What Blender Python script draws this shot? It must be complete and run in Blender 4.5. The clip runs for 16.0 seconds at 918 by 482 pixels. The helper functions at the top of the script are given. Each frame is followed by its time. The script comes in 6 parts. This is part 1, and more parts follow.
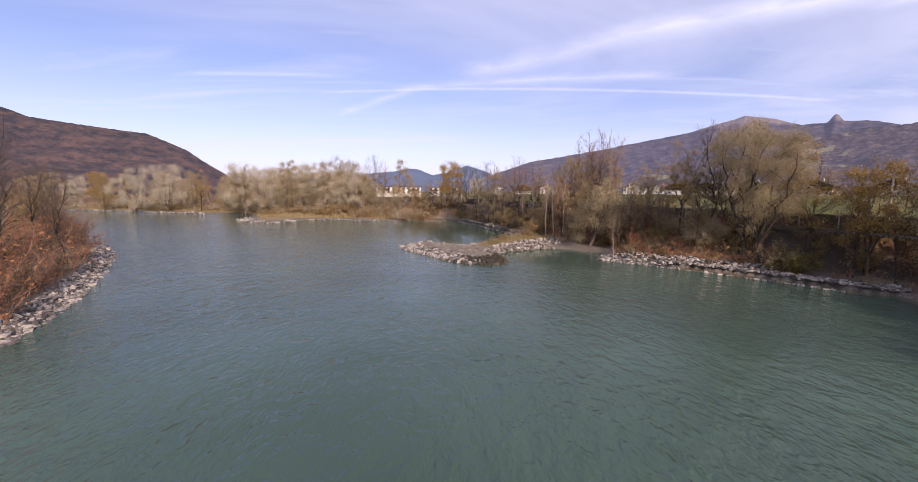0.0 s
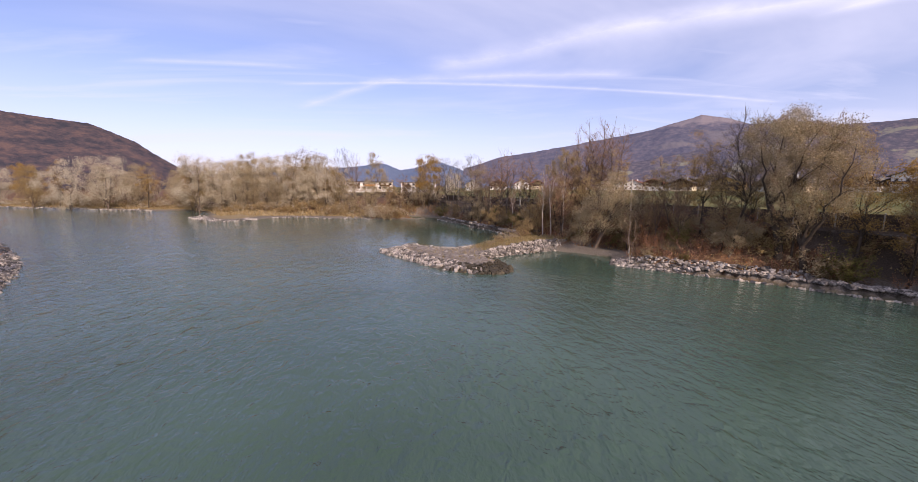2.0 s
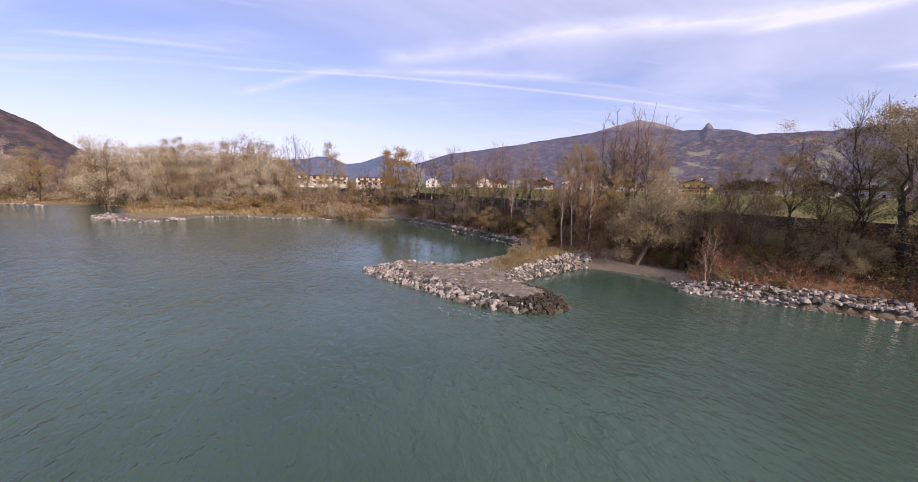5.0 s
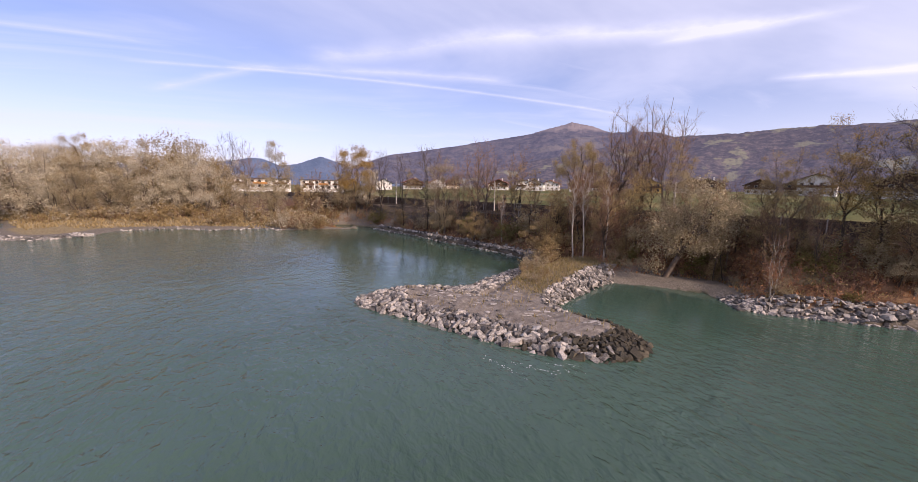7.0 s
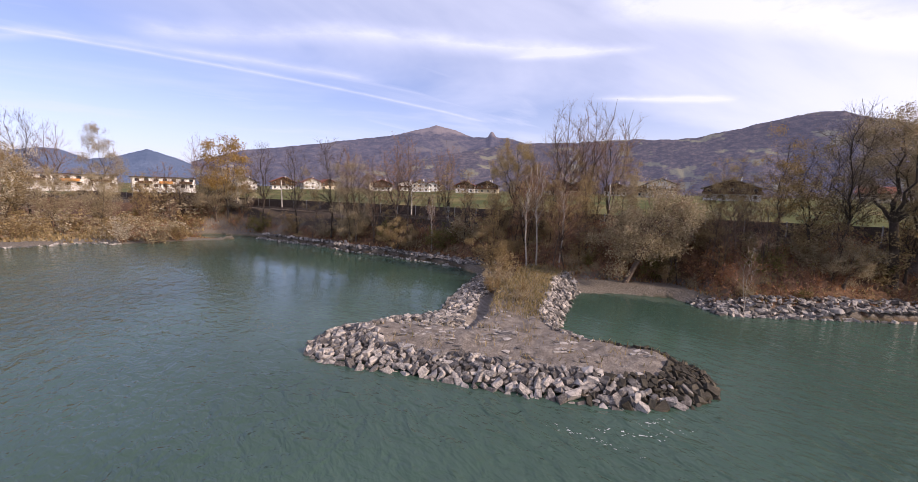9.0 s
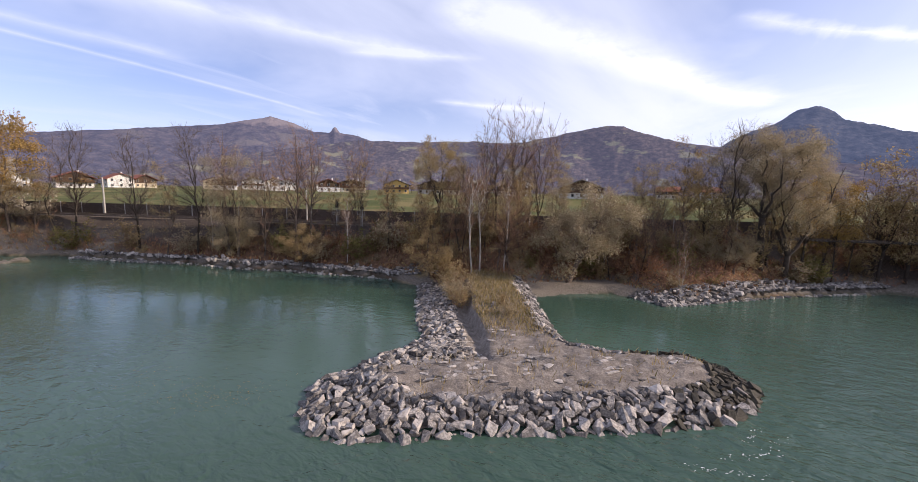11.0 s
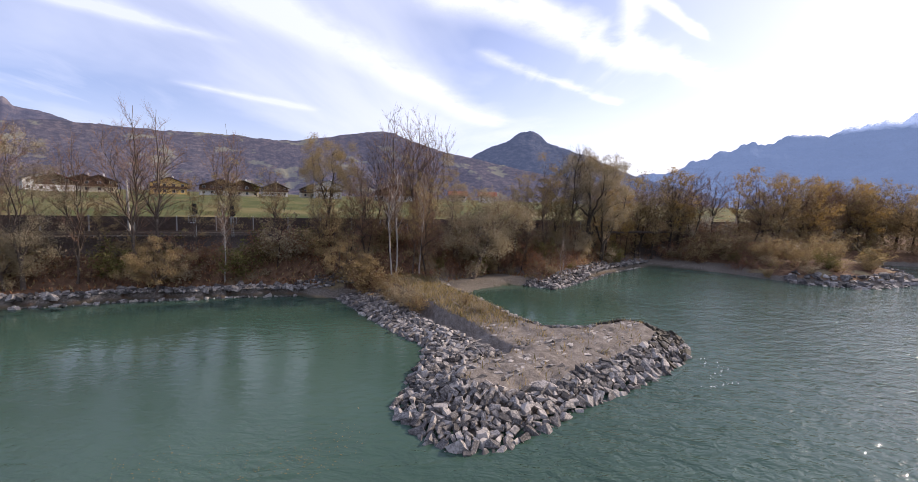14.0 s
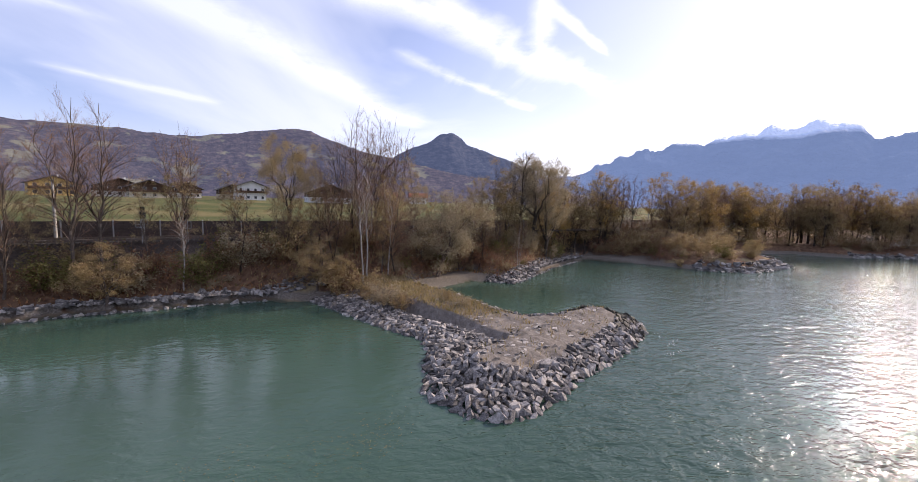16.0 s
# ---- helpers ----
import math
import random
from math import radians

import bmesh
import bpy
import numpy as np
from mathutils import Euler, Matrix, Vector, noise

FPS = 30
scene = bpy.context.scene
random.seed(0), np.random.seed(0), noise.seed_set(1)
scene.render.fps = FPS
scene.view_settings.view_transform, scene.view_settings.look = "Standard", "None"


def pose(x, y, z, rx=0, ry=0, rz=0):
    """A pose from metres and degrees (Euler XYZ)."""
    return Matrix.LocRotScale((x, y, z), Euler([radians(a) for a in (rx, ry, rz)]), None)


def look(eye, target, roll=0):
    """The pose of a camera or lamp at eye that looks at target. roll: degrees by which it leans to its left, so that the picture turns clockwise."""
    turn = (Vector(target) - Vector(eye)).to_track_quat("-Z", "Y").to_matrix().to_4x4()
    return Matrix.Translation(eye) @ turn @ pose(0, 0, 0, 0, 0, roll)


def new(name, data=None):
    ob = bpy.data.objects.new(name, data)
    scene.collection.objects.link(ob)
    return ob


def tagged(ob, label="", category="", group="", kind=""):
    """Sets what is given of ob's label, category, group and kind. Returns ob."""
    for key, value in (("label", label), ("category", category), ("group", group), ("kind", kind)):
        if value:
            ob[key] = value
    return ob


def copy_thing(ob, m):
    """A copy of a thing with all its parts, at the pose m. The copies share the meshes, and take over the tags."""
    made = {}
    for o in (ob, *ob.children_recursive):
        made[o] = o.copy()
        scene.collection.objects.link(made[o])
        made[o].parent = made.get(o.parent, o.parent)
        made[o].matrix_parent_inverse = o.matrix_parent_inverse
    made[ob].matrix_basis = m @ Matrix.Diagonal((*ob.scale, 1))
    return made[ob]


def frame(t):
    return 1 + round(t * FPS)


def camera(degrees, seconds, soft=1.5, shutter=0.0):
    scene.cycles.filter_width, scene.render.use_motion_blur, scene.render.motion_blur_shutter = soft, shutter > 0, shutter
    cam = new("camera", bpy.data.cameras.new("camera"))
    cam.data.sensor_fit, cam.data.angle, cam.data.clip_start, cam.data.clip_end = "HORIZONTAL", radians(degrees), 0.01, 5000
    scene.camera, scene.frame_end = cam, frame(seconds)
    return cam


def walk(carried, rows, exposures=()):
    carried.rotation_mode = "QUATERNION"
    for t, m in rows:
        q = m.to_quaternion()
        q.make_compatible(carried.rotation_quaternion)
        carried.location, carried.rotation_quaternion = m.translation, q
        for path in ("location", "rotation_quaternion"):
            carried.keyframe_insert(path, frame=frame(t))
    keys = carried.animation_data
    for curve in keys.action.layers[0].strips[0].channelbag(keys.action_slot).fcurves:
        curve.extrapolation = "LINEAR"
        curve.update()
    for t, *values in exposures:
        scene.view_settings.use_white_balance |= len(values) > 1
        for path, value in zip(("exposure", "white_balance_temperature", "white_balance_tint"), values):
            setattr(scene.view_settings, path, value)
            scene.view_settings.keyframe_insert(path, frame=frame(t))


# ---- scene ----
cam = camera(97.9, 16.0, soft=0.65)
PATH = [
    (0, (0.017, 0.096, 13.283), (0.04, 2.081, 13.041), 0.3),
    (0.5, (-0.727, 2.847, 13.291), (-0.669, 4.831, 13.047), 0.3),
    (1, (-1.833, 5.755, 13.354), (-1.731, 7.737, 13.107), 0.3),
    (1.5, (-3.099, 8.536, 13.429), (-2.955, 10.514, 13.173), 0.4),
    (2, (-4.396, 11.89, 13.406), (-4.217, 13.864, 13.142), 0.4),
    (2.5, (-5.791, 15.24, 13.441), (-5.568, 17.21, 13.175), 0.5),
    (3, (-7.21, 19.007, 13.501), (-6.942, 20.971, 13.235), 0.5),
    (3.5, (-8.696, 22.562, 13.596), (-8.382, 24.519, 13.329), 0.6),
    (4, (-9.929, 26.232, 13.611), (-9.577, 28.183, 13.345), 0.6),
    (4.2, (-10.362, 27.778, 13.574), (-9.995, 29.724, 13.298), 0.9),
    (6.3, (-16.666, 42.873, 13.878), (-16.068, 44.763, 13.613), 1.0),
    (6.5, (-17.226, 44.342, 13.94), (-16.596, 46.222, 13.676), 0.8),
    (7, (-18.71, 48.181, 13.944), (-18.002, 50.033, 13.678), 0.9),
    (7.5, (-20.002, 51.837, 13.992), (-19.206, 53.653, 13.729), 0.9),
    (8, (-21.62, 55.872, 14.026), (-20.687, 57.623, 13.766), 1.0),
    (8.5, (-23.013, 59.891, 13.997), (-21.91, 61.54, 13.744), 1.0),
    (9, (-24.304, 63.59, 13.937), (-23.037, 65.117, 13.686), 1.3),
    (9.5, (-25.42, 67.331, 13.877), (-24.021, 68.74, 13.633), 1.3),
    (9.7, (-25.877, 68.822, 13.869), (-24.429, 70.18, 13.626), 1.3),
    (11.8, (-30.423, 84.342, 14.443), (-28.556, 85.019, 14.203), 1.5),
    (12, (-30.968, 85.827, 14.427), (-29.078, 86.436, 14.19), 1.6),
    (12.5, (-32.161, 89.332, 14.422), (-30.223, 89.768, 14.192), 1.7),
    (13, (-32.995, 92.448, 14.353), (-31.026, 92.715, 14.127), 1.8),
    (13.5, (-33.83, 95.5, 14.235), (-31.842, 95.57, 14.021), 1.8),
    (14, (-34.484, 98.049, 14.121), (-32.497, 97.956, 13.916), 1.8),
    (14.5, (-35.15, 100.543, 13.959), (-33.172, 100.315, 13.766), 1.7),
    (15, (-35.679, 102.595, 14.0), (-33.714, 102.28, 13.806), 1.7),
    (15.5, (-36.196, 104.496, 13.978), (-34.245, 104.1, 13.789), 1.6),
    (16, (-36.567, 105.452, 14.013), (-34.633, 104.977, 13.824), 1.6),
]
walk(cam, [(t, look(eye, target, roll)) for t, eye, target, roll in PATH], [(0.0, 0.05, 6600, 24), (7.0, 0.05, 6550, 24), (9.5, 0.06, 6400, 20), (12.5, 0.07, 6250, 15), (16.0, 0.07, 6200, 17)])

# ---------------------------------------------------------------- light
SUN_YAW, SUN_EL = -157.0, 27.0


def build_world():
    w = bpy.data.worlds.new("sky")
    scene.world = w
    w.use_nodes = True
    nt = w.node_tree
    nt.nodes.clear()
    N, L = nt.nodes.new, nt.links.new

    def math_node(op, a, b=None, c=None, clamp=False):
        n = N("ShaderNodeMath")
        n.operation, n.use_clamp = op, clamp
        for i, v in enumerate((a, b, c)):
            if v is None:
                continue
            if isinstance(v, (int, float)):
                n.inputs[i].default_value = v
            else:
                L(v, n.inputs[i])
        return n.outputs[0]

    out, bg = N("ShaderNodeOutputWorld"), N("ShaderNodeBackground")
    sky = N("ShaderNodeTexSky")
    sky.sky_type, sky.sun_disc = "NISHITA", False
    sky.sun_elevation, sky.sun_rotation = radians(SUN_EL), radians(-SUN_YAW)
    sky.altitude, sky.air_density, sky.dust_density, sky.ozone_density = 600, 1.0, 1.2, 2.0
    co = N("ShaderNodeTexCoord")
    sep = N("ShaderNodeSeparateXYZ")
    L(co.outputs["Generated"], sep.inputs[0])
    x, y, z = sep.outputs
    up = math_node("ADD", math_node("MAXIMUM", z, 0.0), 0.10)
    px, py = math_node("DIVIDE", x, up), math_node("DIVIDE", y, up)
    flat = N("ShaderNodeCombineXYZ")
    L(px, flat.inputs[0]), L(py, flat.inputs[1])

    def cirrus(turn, sx, sy, detail, lo, hi, seed):
        mp = N("ShaderNodeMapping")
        mp.inputs["Rotation"].default_value = (0, 0, radians(turn))
        mp.inputs["Scale"].default_value = (sx, sy, 1)
        mp.inputs["Location"].default_value = (seed, seed * 2.3, seed)
        L(flat.outputs[0], mp.inputs[0])
        n = N("ShaderNodeTexNoise")
        n.inputs["Scale"].default_value, n.inputs["Detail"].default_value = 1.0, detail
        n.inputs["Roughness"].default_value, n.inputs["Distortion"].default_value = 0.55, 0.5
        L(mp.outputs[0], n.inputs["Vector"])
        r = N("ShaderNodeMapRange")
        r.interpolation_type = "SMOOTHSTEP"
        r.inputs["From Min"].default_value, r.inputs["From Max"].default_value = lo, hi
        L(n.outputs["Fac"], r.inputs["Value"])
        return r.outputs[0]

    wisps = cirrus(34, 0.42, 1.7, 6, 0.36, 0.82, 3.1)
    veil = cirrus(15, 0.25, 0.5, 6, 0.22, 0.70, 7.7)
    cloud = math_node("MAXIMUM", math_node("MULTIPLY", wisps, 0.66), math_node("MULTIPLY", veil, 0.74))
    # contrails: thin lines n.p = c over the cloud plane
    wob = N("ShaderNodeTexNoise")
    wob.inputs["Scale"].default_value, wob.inputs["Detail"].default_value = 1.6, 5
    L(flat.outputs[0], wob.inputs["Vector"])
    feather = N("ShaderNodeTexNoise")
    feather.inputs["Scale"].default_value, feather.inputs["Detail"].default_value, feather.inputs["Roughness"].default_value = 3.2, 8, 0.65
    L(flat.outputs[0], feather.inputs["Vector"])
    wv = math_node("SUBTRACT", wob.outputs["Fac"], 0.5)
    for x0, y0, x1, y1, width, power in STREAKS:
        L0 = math.hypot(x1 - x0, y1 - y0)
        ux, uy = (x1 - x0) / L0, (y1 - y0) / L0
        along_s = math_node("MULTIPLY_ADD", px, ux, math_node("MULTIPLY_ADD", py, uy, -(x0 * ux + y0 * uy)))
        across = math_node("MULTIPLY_ADD", px, -uy, math_node("MULTIPLY_ADD", py, ux, x0 * uy - y0 * ux))
        across = math_node("ABSOLUTE", math_node("MULTIPLY_ADD", wv, width * 1.8, across))
        line = math_node("POWER", math_node("SUBTRACT", 1.0, math_node("DIVIDE", across, width * 1.5), clamp=True), 1.5)
        ends = math_node("MULTIPLY", math_node("MULTIPLY_ADD", along_s, 5.0, 0.5, clamp=True), math_node("MULTIPLY_ADD", along_s, -5.0, 5.0 * L0 + 0.5, clamp=True))
        line = math_node("MULTIPLY", math_node("MULTIPLY", line, ends), math_node("MULTIPLY", math_node("MULTIPLY_ADD", feather.outputs["Fac"], 1.7, -0.25, clamp=True), power))
        cloud = math_node("ADD", cloud, line, clamp=True)
    # milky haze near the horizon, thicker towards the sun
    sx, sy = math.sin(radians(-SUN_YAW)), math.cos(radians(SUN_YAW))
    toward = math_node("MULTIPLY_ADD", x, sx * 0.5, math_node("MULTIPLY_ADD", y, sy * 0.5, 0.5))
    toward = math_node("POWER", math_node("MAXIMUM", toward, 0.0), 2.6)
    low = math_node("POWER", math_node("SUBTRACT", 1.0, math_node("MAXIMUM", z, 0.0), clamp=True), 7.0)
    haze = math_node("ADD", math_node("MULTIPLY", low, 0.80), math_node("MULTIPLY", toward, 0.45), clamp=True)
    fac = math_node("MAXIMUM", cloud, haze)
    fac = math_node("ADD", fac, math_node("MULTIPLY", math_node("MULTIPLY", cloud, haze), 0.5), clamp=True)
    white = N("ShaderNodeMix")
    white.data_type = "RGBA"
    L(toward, white.inputs["Factor"])
    white.inputs["A"].default_value = (8.0, 8.6, 10.6, 1)
    white.inputs["B"].default_value = (13.6, 13.4, 13.2, 1)
    tint = N("ShaderNodeMix")
    tint.data_type, tint.blend_type = "RGBA", "MULTIPLY"
    tint.inputs["Factor"].default_value = 1.0
    L(sky.outputs[0], tint.inputs["A"])
    tint.inputs["B"].default_value = (1.46, 1.36, 1.62, 1)
    mix = N("ShaderNodeMix")
    mix.data_type = "RGBA"
    L(fac, mix.inputs["Factor"]), L(tint.outputs["Result"], mix.inputs["A"]), L(white.outputs["Result"], mix.inputs["B"])
    L(mix.outputs["Result"], bg.inputs["Color"])
    bg.inputs["Strength"].default_value = 0.1
    L(bg.outputs[0], out.inputs[0])


# ice-cloud streaks on the cloud plane: from, to, half width, density
STREAKS = [(0.1, 2.58, 2.0, 1.3, 0.12, 0.55), (-0.9, 2.9, 2.5, 2.74, 0.035, 0.6), (-1.6, 2.5, -0.7, 2.62, 0.04, 0.35), (-0.95, 3.43, -0.3, 2.87, 0.07, 0.5),
           (1.6, 0.95, 3.5, -0.45, 0.17, 0.8), (2.68, 1.64, 3.2, 1.05, 0.08, 0.7), (1.65, 0.1, 2.3, -1.55, 0.16, 1.3), (1.55, -0.68, 1.95, -0.9, 0.06, 1.1),
           (1.59, -0.76, 1.87, -1.2, 0.035, 1.4), (2.2, -0.2, 2.8, -1.2, 0.07, 0.8), (-0.35, 2.84, 1.3, 2.52, 0.08, 0.5), (1.74, 1.64, 2.1, 1.1, 0.06, 0.5)]
build_world()
sun = new("sun", bpy.data.lights.new("sun", "SUN"))
sun.data.energy, sun.data.angle, sun.data.color = 5.0, radians(0.6), (1.0, 0.83, 0.63)
sun.matrix_world = look((0, 0, 0), (-math.sin(radians(-SUN_YAW)) * math.cos(radians(SUN_EL)), -math.cos(radians(SUN_YAW)) * math.cos(radians(SUN_EL)), -math.sin(radians(SUN_EL))))


# ---------------------------------------------------------------- materials
def lin(c):
    return (*c, 1)


def material(name, stops, scale=1.0, rough=0.85, bump=0.3, bump_scale=None, metal=0.0, vary=0.0, vary_by="", fine=6.0, spec=0.3, trans=0.0):
    """Noise at two scales through a colour ramp; vary_by: 'object' or 'island' shifts the brightness piece by piece."""
    m = bpy.data.materials.new(name)
    m.use_nodes = True
    nt = m.node_tree
    N, L = nt.nodes.new, nt.links.new
    b = nt.nodes["Principled BSDF"]
    co = N("ShaderNodeTexCoord")
    n1, n2 = N("ShaderNodeTexNoise"), N("ShaderNodeTexNoise")
    n1.inputs["Scale"].default_value, n1.inputs["Detail"].default_value = scale, 5
    n2.inputs["Scale"].default_value, n2.inputs["Detail"].default_value = scale * fine, 4
    L(co.outputs["Object"], n1.inputs["Vector"]), L(co.outputs["Object"], n2.inputs["Vector"])
    mixn = N("ShaderNodeMath")
    mixn.operation = "MULTIPLY_ADD"
    L(n2.outputs["Fac"], mixn.inputs[0])
    mixn.inputs[1].default_value = 0.5
    half = N("ShaderNodeMath")
    half.operation = "MULTIPLY"
    half.inputs[1].default_value = 0.5
    L(n1.outputs["Fac"], half.inputs[0])
    L(half.outputs[0], mixn.inputs[2])
    value = mixn.outputs[0]
    if vary_by:
        src = N("ShaderNodeObjectInfo").outputs["Random"] if vary_by == "object" else N("ShaderNodeNewGeometry").outputs["Random Per Island"]
        ma = N("ShaderNodeMath")
        ma.operation = "MULTIPLY_ADD"
        L(src, ma.inputs[0])
        ma.inputs[1].default_value = vary
        sub = N("ShaderNodeMath")
        sub.operation = "SUBTRACT"
        L(value, sub.inputs[0])
        sub.inputs[1].default_value = vary / 2
        L(sub.outputs[0], ma.inputs[2])
        value = ma.outputs[0]
    ramp = N("ShaderNodeValToRGB")
    els = ramp.color_ramp.elements
    lo, hi = 0.32, 0.68
    for i, c in enumerate(stops):
        pos = lo + (hi - lo) * i / max(1, len(stops) - 1)
        e = els[i] if i < 2 else els.new(pos)
        e.position, e.color = pos, lin(c)
    L(value, ramp.inputs[0])
    L(ramp.outputs[0], b.inputs["Base Color"])
    b.inputs["Roughness"].default_value, b.inputs["Metallic"].default_value = rough, metal
    b.inputs["Specular IOR Level"].default_value = spec
    if bump:
        nb, bp = N("ShaderNodeTexNoise"), N("ShaderNodeBump")
        nb.inputs["Scale"].default_value, nb.inputs["Detail"].default_value = bump_scale or scale * 8, 5
        L(co.outputs["Object"], nb.inputs["Vector"])
        bp.inputs["Strength"].default_value, bp.inputs["Distance"].default_value = bump, 0.1
        L(nb.outputs["Fac"], bp.inputs["Height"]), L(bp.outputs[0], b.inputs["Normal"])
    if trans:
        t, ms = N("ShaderNodeBsdfTranslucent"), N("ShaderNodeMixShader")
        ms.inputs[0].default_value = trans
        L(ramp.outputs[0], t.inputs[0])
        L(b.outputs[0], ms.inputs[1]), L(t.outputs[0], ms.inputs[2])
        L(ms.outputs[0], nt.nodes["Material Output"].inputs[0])
    return m


def water_material():
    m = bpy.data.materials.new("river_water")
    m.use_nodes = True
    nt = m.node_tree
    N, L = nt.nodes.new, nt.links.new
    b = nt.nodes["Principled BSDF"]
    co = N("ShaderNodeTexCoord")
    big = N("ShaderNodeTexNoise")
    big.inputs["Scale"].default_value, big.inputs["Detail"].default_value = 0.035, 3
    L(co.outputs["Object"], big.inputs["Vector"])
    ramp = N("ShaderNodeValToRGB")
    e = ramp.color_ramp.elements
    e[0].position, e[0].color = 0.35, lin((0.038, 0.071, 0.052))
    e[1].position, e[1].color = 0.68, lin((0.056, 0.102, 0.075))
    L(big.outputs["Fac"], ramp.inputs[0])
    L(ramp.outputs[0], b.inputs["Base Color"])
    b.inputs["Roughness"].default_value, b.inputs["IOR"].default_value = 0.05, 1.333
    mp = N("ShaderNodeMapping")
    mp.inputs["Rotation"].default_value = (0, 0, radians(28))
    mp.inputs["Scale"].default_value = (1.0, 0.55, 1.0)
    L(co.outputs["Object"], mp.inputs[0])
    def waves(scale, detail, distortion, rough=0.55):
        n = N("ShaderNodeTexNoise")
        n.inputs["Scale"].default_value, n.inputs["Detail"].default_value = scale, detail
        n.inputs["Distortion"].default_value, n.inputs["Roughness"].default_value = distortion, rough
        L(mp.outputs[0], n.inputs["Vector"])
        return n.outputs["Fac"]

    # the current roughens the main channel, the bays between the groynes lie calm
    calm = N("ShaderNodeAttribute")
    calm.attribute_name = "current"
    gusts = N("ShaderNodeTexNoise")
    gusts.inputs["Scale"].default_value, gusts.inputs["Detail"].default_value = 0.045, 4
    L(co.outputs["Object"], gusts.inputs["Vector"])
    lively = N("ShaderNodeMapRange")
    lively.inputs["From Min"].default_value, lively.inputs["From Max"].default_value = 0.3, 0.7
    lively.inputs["To Min"].default_value, lively.inputs["To Max"].default_value = 0.55, 1.25
    L(gusts.outputs["Fac"], lively.inputs["Value"])
    force = N("ShaderNodeMath")
    force.operation = "MULTIPLY"
    L(calm.outputs["Fac"], force.inputs[0]), L(lively.outputs[0], force.inputs[1])
    last = None
    for height, dist, k, c0 in ((waves(0.28, 3, 1.2), 0.70, 0.40, 0.03), (waves(0.95, 3, 0.6), 0.34, 0.68, 0.06), (waves(2.6, 3, 0.4, 0.55), 0.10, 0.92, 0.12)):
        bp = N("ShaderNodeBump")
        bp.inputs["Distance"].default_value = dist
        sm = N("ShaderNodeMath")
        sm.operation = "MULTIPLY_ADD"
        L(force.outputs[0], sm.inputs[0])
        sm.inputs[1].default_value, sm.inputs[2].default_value = k, c0
        L(sm.outputs[0], bp.inputs["Strength"]), L(height, bp.inputs["Height"])
        if last is not None:
            L(last, bp.inputs["Normal"])
        last = bp.outputs[0]
    L(last, b.inputs["Normal"])
    return m


